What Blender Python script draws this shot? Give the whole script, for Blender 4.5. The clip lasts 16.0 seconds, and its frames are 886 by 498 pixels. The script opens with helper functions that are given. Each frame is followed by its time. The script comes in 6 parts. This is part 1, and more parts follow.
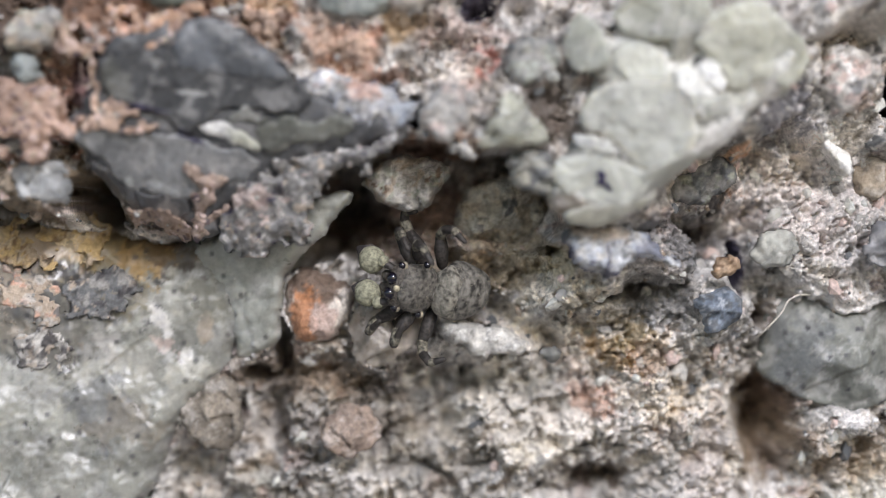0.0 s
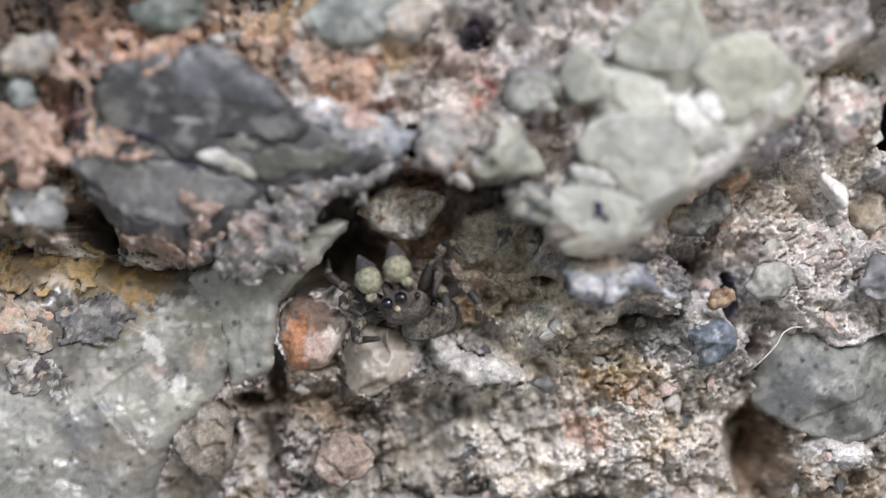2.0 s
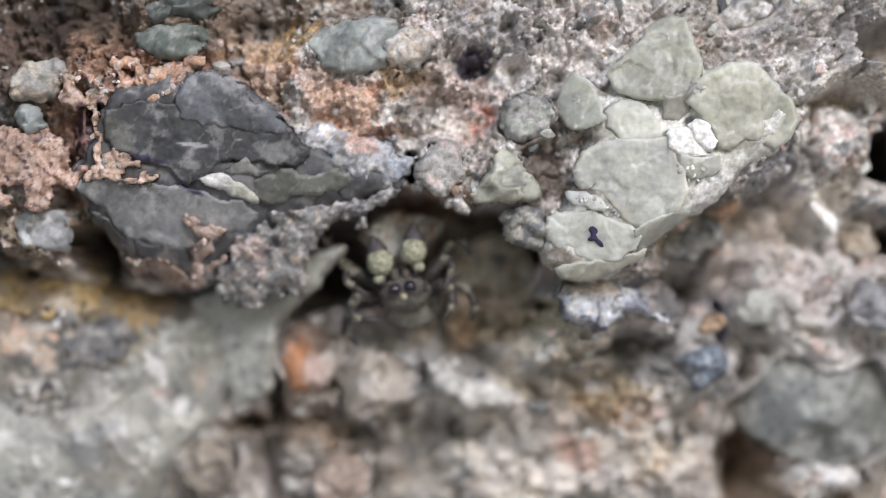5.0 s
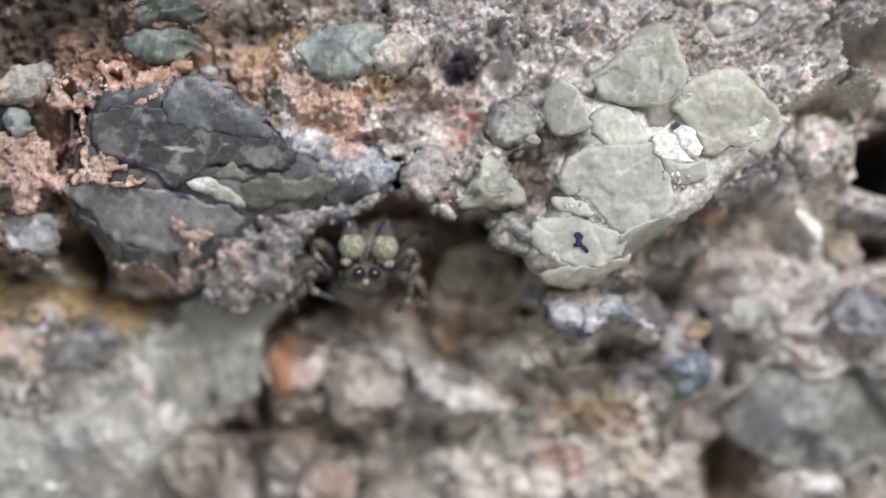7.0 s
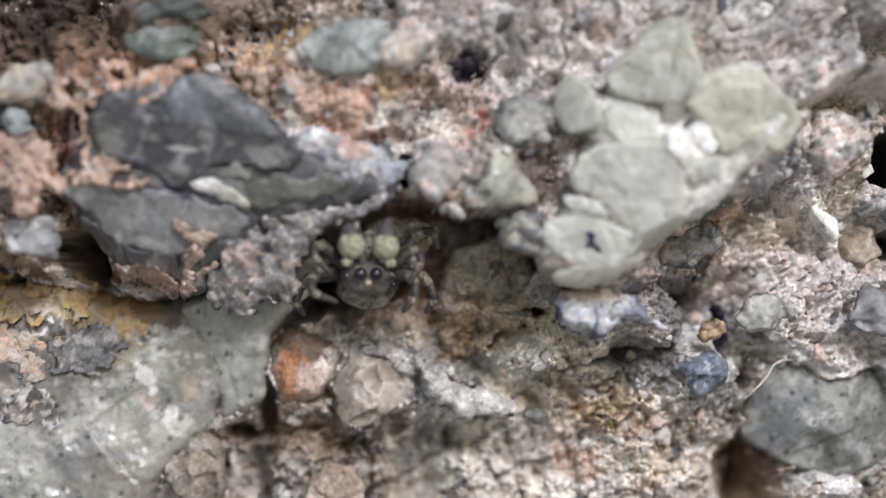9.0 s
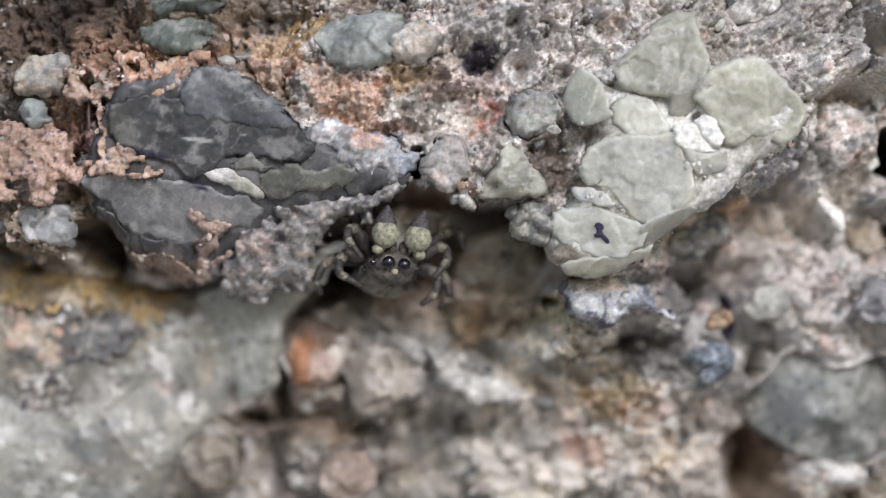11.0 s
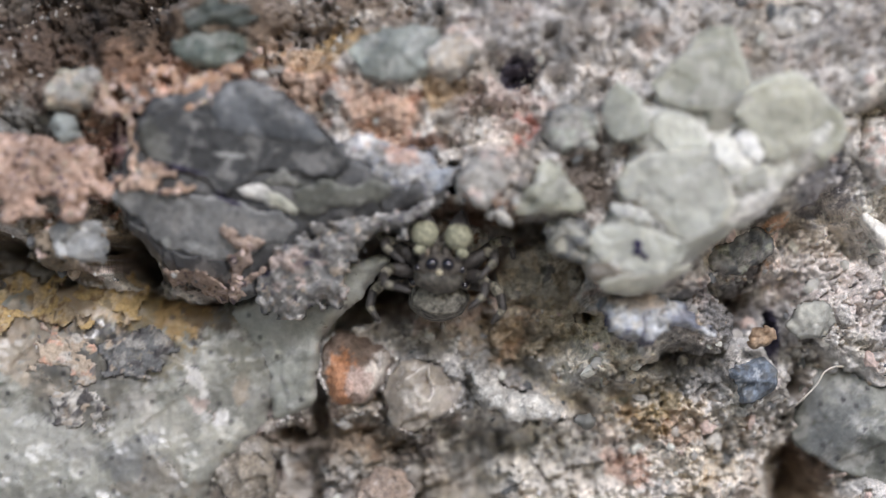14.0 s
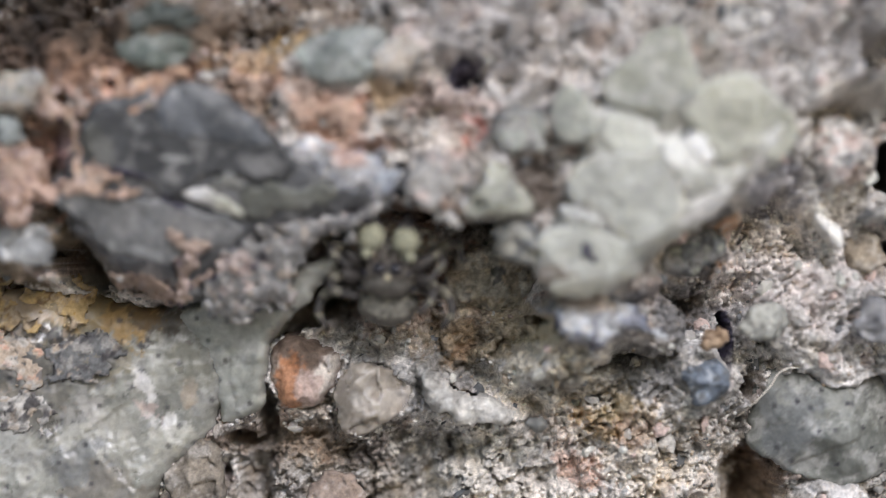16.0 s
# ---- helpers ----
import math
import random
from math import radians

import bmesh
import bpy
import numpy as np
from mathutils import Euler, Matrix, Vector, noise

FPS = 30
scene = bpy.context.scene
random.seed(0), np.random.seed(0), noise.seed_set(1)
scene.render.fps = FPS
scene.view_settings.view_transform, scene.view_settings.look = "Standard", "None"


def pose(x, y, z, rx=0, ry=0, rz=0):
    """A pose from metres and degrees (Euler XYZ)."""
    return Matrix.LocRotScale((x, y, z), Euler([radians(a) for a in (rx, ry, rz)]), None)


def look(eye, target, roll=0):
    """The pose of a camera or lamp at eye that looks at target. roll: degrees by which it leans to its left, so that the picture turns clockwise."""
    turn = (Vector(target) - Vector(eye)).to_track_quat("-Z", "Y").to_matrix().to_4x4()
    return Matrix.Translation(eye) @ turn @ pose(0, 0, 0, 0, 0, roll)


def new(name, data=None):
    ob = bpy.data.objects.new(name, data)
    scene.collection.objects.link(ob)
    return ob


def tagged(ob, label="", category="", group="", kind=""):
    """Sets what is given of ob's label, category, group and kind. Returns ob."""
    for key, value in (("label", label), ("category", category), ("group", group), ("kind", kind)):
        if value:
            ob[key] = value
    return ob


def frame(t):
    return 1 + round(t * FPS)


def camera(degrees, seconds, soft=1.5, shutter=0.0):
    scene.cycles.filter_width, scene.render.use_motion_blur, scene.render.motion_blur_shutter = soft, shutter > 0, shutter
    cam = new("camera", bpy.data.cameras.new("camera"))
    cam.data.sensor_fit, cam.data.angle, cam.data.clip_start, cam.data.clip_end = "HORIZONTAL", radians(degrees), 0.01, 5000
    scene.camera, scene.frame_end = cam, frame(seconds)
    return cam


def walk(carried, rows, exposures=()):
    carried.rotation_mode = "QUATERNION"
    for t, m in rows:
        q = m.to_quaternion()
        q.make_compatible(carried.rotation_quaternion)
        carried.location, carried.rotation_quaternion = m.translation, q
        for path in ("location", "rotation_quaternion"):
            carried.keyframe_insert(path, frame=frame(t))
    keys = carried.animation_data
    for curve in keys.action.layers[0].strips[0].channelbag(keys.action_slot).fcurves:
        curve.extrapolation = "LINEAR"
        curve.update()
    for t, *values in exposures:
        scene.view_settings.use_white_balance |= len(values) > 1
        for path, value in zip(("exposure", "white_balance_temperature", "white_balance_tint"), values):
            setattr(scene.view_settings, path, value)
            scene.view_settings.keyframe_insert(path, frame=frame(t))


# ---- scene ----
MM = 0.001


def aim(x, y, z, yaw, pitch, roll):
    """A camera pose from millimetres and degrees; yaw to the left of +y, pitch up."""
    a, b = radians(yaw), radians(pitch)
    eye = Vector((x, y, z)) * MM
    ahead = Vector((-math.sin(a) * math.cos(b), math.cos(a) * math.cos(b), math.sin(b)))
    return look(eye, eye + ahead, roll)


cam = camera(7, 16.0, soft=1.0)
walk(cam, [
    (0.0, aim(-1.60, -195.61, -0.72, -0.364, -0.148, -0.705)),
    (0.5, aim(-1.56, -195.43, 0.34, -0.453, -0.407, -0.696)),
    (1.0, aim(-1.46, -195.29, 0.57, -0.480, -0.377, -0.573)),
    (1.5, aim(-1.59, -195.39, -0.16, -0.534, -0.113, -0.389)),
    (2.0, aim(-3.16, -195.06, -0.03, -0.865, -0.119, -0.213)),
    (2.5, aim(-4.67, -195.47, -0.17, -1.229, -0.091, -0.152)),
    (3.0, aim(-1.79, -194.72, -0.67, -0.704, -0.052, -0.286)),
    (3.5, aim(1.13, -194.20, -0.48, -0.102, -0.106, -0.354)),
    (4.0, aim(-1.78, -196.16, -0.30, -0.762, -0.028, -0.272)),
    (4.5, aim(-4.79, -198.89, -1.77, -1.266, 0.508, -0.001)),
    (7.0, aim(-4.11, -199.98, -4.20, -1.247, 1.321, 0.360)),
    (7.5, aim(-6.10, -199.35, -5.06, -1.595, 1.443, 0.420)),
    (8.0, aim(-8.51, -198.53, -5.98, -2.060, 1.628, 0.392)),
    (8.5, aim(-7.14, -197.56, -4.43, -1.807, 1.283, 0.168)),
    (9.0, aim(-4.67, -195.80, -2.67, -1.366, 0.899, 0.008)),
    (11.5, aim(-2.87, -199.03, -2.09, -0.618, 0.611, 0.421)),
    (12.0, aim(0.16, -197.17, -1.73, 0.107, 0.449, 0.463)),
    (12.5, aim(2.79, -195.44, -0.13, 0.656, 0.091, 0.345)),
    (13.0, aim(5.54, -194.84, 0.00, 1.426, 0.123, 0.278)),
    (13.5, aim(3.02, -195.51, 0.03, 0.995, 0.132, 0.287)),
    (14.0, aim(0.34, -195.74, 0.21, 0.494, 0.098, 0.285)),
    (14.5, aim(-0.48, -195.46, 0.83, 0.252, -0.049, 0.199)),
    (15.0, aim(1.72, -194.44, 1.04, 0.743, -0.139, 0.133)),
    (15.5, aim(1.92, -193.90, 1.75, 0.673, -0.376, 0.073)),
    (16.0, aim(2.72, -193.75, 2.20, 0.799, -0.472, 0.070)),
], exposures=[(0.0, 0.0), (9.0, 0.0), (12.5, -0.12), (16.0, -0.14)])
cam.data.dof.use_dof = True
cam.data.dof.focus_distance = 0.1959
cam.data.dof.aperture_fstop = 29

# ---- daylight ----
world = bpy.data.worlds.new("overcast_sky")
scene.world = world
world.use_nodes = True
sky = world.node_tree.nodes.new("ShaderNodeTexSky")
sky.sky_type, sky.sun_disc = "NISHITA", False
sky.sun_elevation, sky.sun_rotation = radians(28), radians(161)
sky.air_density, sky.dust_density = 1.0, 1.0
bg = world.node_tree.nodes["Background"]
bg.inputs["Strength"].default_value = 0.15
world.node_tree.links.new(sky.outputs[0], bg.inputs["Color"])
sun = new("sun", bpy.data.lights.new("sun", "SUN"))
sun.data.energy, sun.data.angle, sun.data.color = 2.78, radians(15), (1.0, 0.985, 1.05)
sun.matrix_world = look((0.12, -0.45, 0.25), (0, 0, 0))
scene.view_settings.exposure = 0.0


# an assumed ground below, out of view, added to throw light back up
ground_mesh = bpy.data.meshes.new("ground")
ground_mesh.from_pydata([(-60, -80, -0.4), (60, -80, -0.4), (60, 1, -0.4), (-60, 1, -0.4)], [], [(0, 1, 2, 3)])
ground = tagged(new("ground", ground_mesh), "unseen pale ground added below the rock face for bounced light", "ground", kind="structure")


# ---- noise on arrays, in millimetres ----
def mixed(a, b, f):
    return a + (b - a) * f


def step(lo, hi, v):
    f = np.clip((v - lo) / (hi - lo), 0, 1)
    return f * f * (3 - 2 * f)


def scramble(i, j, seed):
    h = (i.astype(np.int64) * 374761393 + j.astype(np.int64) * 668265263 + seed * 974634777) & 0xFFFFFFFF
    h = ((h ^ (h >> 13)) * 1274126177) & 0xFFFFFFFF
    h = ((h ^ (h >> 16)) * 2246822519) & 0xFFFFFFFF
    return ((h ^ (h >> 15)) & 0xFFFFFF) / float(0x1000000)


def perlin(x, z, seed):
    i, j = np.floor(x), np.floor(z)
    u, v = x - i, z - j
    fu, fv = u * u * u * (u * (u * 6 - 15) + 10), v * v * v * (v * (v * 6 - 15) + 10)

    def corner(a, b):
        ang = scramble(i + a, j + b, seed) * 2 * math.pi
        return np.cos(ang) * (u - a) + np.sin(ang) * (v - b)
    return 1.5 * mixed(mixed(corner(0, 0), corner(1, 0), fu), mixed(corner(0, 1), corner(1, 1), fu), fv)


def fbm(x, z, size, seed, octaves=4, gain=0.5):
    """Layered noise of about -1 to 1; size: its largest feature."""
    total, amp = np.zeros_like(x), 1.0
    for n in range(octaves):
        total += amp * perlin(x / size * 2**n + 17.3 * n, z / size * 2**n - 9.1 * n, seed + n)
        amp *= gain
    return total


def cells(x, z, size, seed):
    """Grains of about that size: distance to the nearest and the second centre (1 = size), offset from it, three random values."""
    i, j = np.floor(x / size), np.floor(z / size)
    best, second = np.full_like(x, 9.0), np.full_like(x, 9.0)
    ox, oz, ci, cj = (np.zeros_like(x) for _ in range(4))
    for a in (-1, 0, 1):
        for b in (-1, 0, 1):
            px = i + a + 0.1 + 0.8 * scramble(i + a, j + b, seed)
            pz = j + b + 0.1 + 0.8 * scramble(i + a, j + b, seed + 1)
            dx, dz = x / size - px, z / size - pz
            d = np.hypot(dx, dz)
            near = d < best
            second = np.where(near, best, np.minimum(second, d))
            best = np.where(near, d, best)
            ox, oz = np.where(near, dx, ox), np.where(near, dz, oz)
            ci, cj = np.where(near, i + a, ci), np.where(near, j + b, cj)
    return best, second, ox, oz, [scramble(ci, cj, seed + k) for k in (2, 3, 4)]


# ---- meshes ----
def at(x, y, z, rx, ry, rz):
    return pose(x * MM, y * MM, z * MM, rx, ry, rz)


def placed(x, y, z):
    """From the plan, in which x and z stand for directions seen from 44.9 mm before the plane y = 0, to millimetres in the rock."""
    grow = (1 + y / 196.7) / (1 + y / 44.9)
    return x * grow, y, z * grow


def mesh_of(name, verts, quads, tint=None, smooth=True):
    """A mesh from arrays of places in millimetres and of faces, with the mineral's pigment on its points."""
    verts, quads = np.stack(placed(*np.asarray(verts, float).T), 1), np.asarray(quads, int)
    me = bpy.data.meshes.new(name)
    n = quads.shape[1]
    me.vertices.add(len(verts))
    me.vertices.foreach_set("co", (verts * MM).astype(np.float32).ravel())
    me.loops.add(quads.size)
    me.loops.foreach_set("vertex_index", quads.astype(np.int32).ravel())
    me.polygons.add(len(quads))
    me.polygons.foreach_set("loop_start", np.arange(0, quads.size, n, dtype=np.int32))
    me.update(calc_edges=True)
    me.polygons.foreach_set("use_smooth", np.full(len(quads), smooth))
    if tint is not None:
        layer = me.color_attributes.new("pigment", "FLOAT_COLOR", "POINT")
        layer.data.foreach_set("color", np.c_[np.clip(tint, 0.005, 0.9), np.ones(len(verts))].astype(np.float32).ravel())
    me.validate()
    return me


def part(name, data, material, parent=None, label=""):
    """Links a mesh (or a bmesh built in millimetres) as one object, under a thing or a part."""
    if isinstance(data, bmesh.types.BMesh):
        me = bpy.data.meshes.new(name)
        bmesh.ops.scale(data, vec=(MM, MM, MM), verts=data.verts)
        data.to_mesh(me)
        data.free()
        me.polygons.foreach_set("use_smooth", np.full(len(me.polygons), True))
        data = me
    if not data.materials:
        data.materials.append(material)
    ob = new(name, data)
    ob.parent = parent
    if label:
        ob["label"] = label
    return ob


# ---- materials ----
def rock_material(name, rough=(0.6, 0.95), grain=0.12, relief=0.035, clear=0.0, contrast=0.5, gloss=0.4, radius=0.5, glassy=0.0):
    """Mineral: pigment of the piece, broken up by grain at two scales, with fine relief; clear: how far light enters it."""
    mat = bpy.data.materials.new(name)
    mat.use_nodes = True
    nodes, links = mat.node_tree.nodes, mat.node_tree.links
    bsdf = nodes["Principled BSDF"]
    at = nodes.new("ShaderNodeAttribute")
    at.attribute_name = "pigment"
    geo = nodes.new("ShaderNodeNewGeometry")
    fine, coarse = nodes.new("ShaderNodeTexNoise"), nodes.new("ShaderNodeTexNoise")
    for node, size, detail in ((fine, grain, 5), (coarse, grain * 6, 4)):
        node.inputs["Scale"].default_value = 1 / (size * MM)
        node.inputs["Detail"].default_value = detail
        node.inputs["Roughness"].default_value = 0.65
        links.new(geo.outputs["Position"], node.inputs["Vector"])
    ramp = nodes.new("ShaderNodeMapRange")
    ramp.inputs["From Min"].default_value, ramp.inputs["From Max"].default_value = 0.3, 0.7
    ramp.inputs["To Min"].default_value, ramp.inputs["To Max"].default_value = 1 - contrast, 1 + contrast
    links.new(fine.outputs[0], ramp.inputs["Value"])
    wide = nodes.new("ShaderNodeMapRange")
    wide.inputs["From Min"].default_value, wide.inputs["From Max"].default_value = 0.3, 0.7
    wide.inputs["To Min"].default_value, wide.inputs["To Max"].default_value = 1 - contrast * 0.4, 1 + contrast * 0.4
    links.new(coarse.outputs[0], wide.inputs["Value"])
    both = nodes.new("ShaderNodeMath")
    both.operation = "MULTIPLY"
    links.new(ramp.outputs[0], both.inputs[0])
    links.new(wide.outputs[0], both.inputs[1])
    tone = nodes.new("ShaderNodeVectorMath")
    tone.operation = "SCALE"
    links.new(at.outputs["Color"], tone.inputs[0])
    links.new(both.outputs[0], tone.inputs["Scale"])
    links.new(tone.outputs[0], bsdf.inputs["Base Color"])
    dull = nodes.new("ShaderNodeMapRange")
    dull.inputs["From Min"].default_value, dull.inputs["From Max"].default_value = 0.35, 0.65
    dull.inputs["To Min"].default_value, dull.inputs["To Max"].default_value = rough
    links.new(coarse.outputs[0], dull.inputs["Value"])
    links.new(dull.outputs[0], bsdf.inputs["Roughness"])
    bump = nodes.new("ShaderNodeBump")
    bump.inputs["Strength"].default_value = 0.8
    bump.inputs["Distance"].default_value = relief * MM
    links.new(fine.outputs[0], bump.inputs["Height"])
    links.new(bump.outputs[0], bsdf.inputs["Normal"])
    bsdf.inputs["Specular IOR Level"].default_value = gloss
    bsdf.inputs["Transmission Weight"].default_value = glassy
    if clear:
        bsdf.inputs["Subsurface Weight"].default_value = clear
        bsdf.inputs["Subsurface Radius"].default_value = (radius * MM, radius * MM, radius * 0.85 * MM)
        bsdf.inputs["Subsurface Scale"].default_value = 1.0
    return mat


def plain_material(name, color, rough, grain=0.08, contrast=0.35, gloss=0.5, relief=0.01):
    mat = bpy.data.materials.new(name)
    mat.use_nodes = True
    nodes, links = mat.node_tree.nodes, mat.node_tree.links
    bsdf = nodes["Principled BSDF"]
    tex = nodes.new("ShaderNodeTexNoise")
    tex.inputs["Scale"].default_value = 1 / (grain * MM)
    tex.inputs["Detail"].default_value = 4
    co = nodes.new("ShaderNodeTexCoord")
    links.new(co.outputs["Object"], tex.inputs["Vector"])
    ramp = nodes.new("ShaderNodeValToRGB")
    ramp.color_ramp.elements[0].position, ramp.color_ramp.elements[1].position = 0.35, 0.65
    ramp.color_ramp.elements[0].color = (*[c * (1 - contrast) for c in color], 1)
    ramp.color_ramp.elements[1].color = (*[min(0.9, c * (1 + contrast)) for c in color], 1)
    links.new(tex.outputs[0], ramp.inputs[0])
    links.new(ramp.outputs[0], bsdf.inputs["Base Color"])
    bump = nodes.new("ShaderNodeBump")
    bump.inputs["Strength"].default_value = 0.7
    bump.inputs["Distance"].default_value = relief * MM
    links.new(tex.outputs[0], bump.inputs["Height"])
    links.new(bump.outputs[0], bsdf.inputs["Normal"])
    bsdf.inputs["Roughness"].default_value = rough
    bsdf.inputs["Specular IOR Level"].default_value = gloss
    return mat


MATRIX = rock_material("rough_matrix", contrast=0.5, grain=0.13, relief=0.1)
CRUST = rock_material("crumbly_crust", contrast=0.3, grain=0.12, relief=0.05, rough=(0.8, 1.0), gloss=0.2)
FLINT = rock_material("grey_flint", rough=(0.35, 0.7), contrast=0.22, grain=0.2, relief=0.02, clear=0.1, radius=0.2)
QUARTZ = rock_material("cloudy_quartz", rough=(0.26, 0.55), contrast=0.14, grain=0.2, relief=0.008, clear=0.7, gloss=0.5, radius=0.6, glassy=0.1)
CRYSTAL = rock_material("clear_quartz", rough=(0.28, 0.6), contrast=0.16, grain=0.25, relief=0.01, clear=0.65, gloss=0.4, radius=0.9, glassy=0.12)
GRANULAR = rock_material("granular_stone", rough=(0.5, 0.9), contrast=0.4, grain=0.16, relief=0.04, clear=0.15, radius=0.25)

GROUND = plain_material("bounce_ground", (0.24, 0.225, 0.205), 0.9, grain=60, contrast=0.3, relief=2)
ground_mesh.materials.append(GROUND)

# pigments
WHITE, PALE, ASH, SLATE = (0.72, 0.70, 0.68), (0.50, 0.48, 0.45), (0.30, 0.29, 0.275), (0.12, 0.125, 0.13)
TAN, PINK, ROSE, OCHRE = (0.42, 0.345, 0.27), (0.57, 0.45, 0.41), (0.58, 0.34, 0.25), (0.42, 0.27, 0.10)
ORANGE, BROWN, UMBER, NEAR_BLACK = (0.44, 0.17, 0.075), (0.17, 0.10, 0.06), (0.07, 0.045, 0.028), (0.025, 0.023, 0.03)
GREEN, CLOUD, BLUE, INK, RED = (0.31, 0.32, 0.26), (0.52, 0.52, 0.48), (0.28, 0.33, 0.40), (0.03, 0.025, 0.06), (0.45, 0.12, 0.10)


def stained_shaded(tint, x, z, stains_shade, seed):
    """Lays mineral patches, stain marks and painted shade over a pigment. A mark: x, z, half width, half height, turn,
    pigment, strength, raggedness.
    """
    for n, (sx, sz, rx, rz, turn, color, strength, ragged) in enumerate(stains_shade):
        c, s = math.cos(radians(turn)), math.sin(radians(turn))
        u, v = (c * (x - sx) + s * (z - sz)) / rx, (c * (z - sz) - s * (x - sx)) / rz
        near = np.hypot(u, v) < 2.5
        if not near.any():
            continue
        d = np.hypot(u, v)[near] + ragged * fbm(x[near], z[near], 1.1, seed + 31 * n, 5, 0.75)
        f = (1 - step(0.75, 1.1, d)) * strength
        tint[near] = mixed(tint[near], np.array(color), f[:, None])
    return tint


def choose(table, r):
    """Picks from a table of (share, pigment) by random values."""
    out, total, at = np.zeros((len(r), 3)), sum(s for s, _ in table), 0.0
    for share, color in table:
        out[(r >= at) & (r <= at + share / total)] = color
        at += share / total
    return out


def speckle(x, z, table, size, seed, blur=0.5):
    """Pigment of a granular rock: grains of two sizes, each of one mineral, in a common ground."""
    wx, wz = x + 0.35 * size * fbm(x, z, size, seed + 5, 3), z + 0.35 * size * fbm(x, z, size, seed + 9, 3)
    ra, rb = cells(wx, wz, size, seed)[4], cells(wx, wz, size * 0.4, seed + 50)[4]
    a, b = choose(table, ra[0]), choose(table, rb[0])
    ground = sum(s * np.array(c) for s, c in table) / sum(s for s, _ in table)
    cloud = step(-0.5, 0.5, fbm(x, z, size * 3, seed + 70, 4))[:, None]
    return mixed(mixed(a, b, cloud), ground, blur)


def smoothed(outline, rounds=2):
    p = np.array(outline, float)
    for _ in range(rounds):
        q = np.roll(p, -1, 0)
        p = np.stack([0.75 * p + 0.25 * q, 0.25 * p + 0.75 * q], 1).reshape(-1, 2)
    return p


def inside(x, z, poly):
    """Signed distance to a closed outline, positive inside."""
    best, odd = np.full_like(x, 1e9), np.zeros(x.shape, bool)
    for (ax, az), (bx, bz) in zip(poly, np.roll(poly, -1, 0)):
        ex, ez = bx - ax, bz - az
        f = np.clip(((x - ax) * ex + (z - az) * ez) / (ex * ex + ez * ez + 1e-12), 0, 1)
        best = np.minimum(best, np.hypot(x - ax - f * ex, z - az - f * ez))
        cross = ((az > z) != (bz > z)) & (x < (bx - ax) * (z - az) / (bz - az + 1e-12) + ax)
        odd ^= cross
    return np.where(odd, best, -best)


def oval(x, z, rx, rz, turn=0, n=11, seed=0, uneven=0.17):
    """An uneven oval outline."""
    r, c, s = random.Random(seed), math.cos(radians(turn)), math.sin(radians(turn))
    out = []
    for k in range(n):
        a, g = 2 * math.pi * k / n, 1 + uneven * (2 * r.random() - 1)
        u, v = rx * g * math.cos(a), rz * g * math.sin(a)
        out.append((x + c * u - s * v, z + s * u + c * v))
    return out


FRONT = np.full((200, 330), 99.0)  # nearest stone surface over the rock, for what lies on it


def raster(x, z):
    return np.clip(((z + 10) * 10).astype(int), 0, 199), np.clip(((x + 16.5) * 10).astype(int), 0, 329)


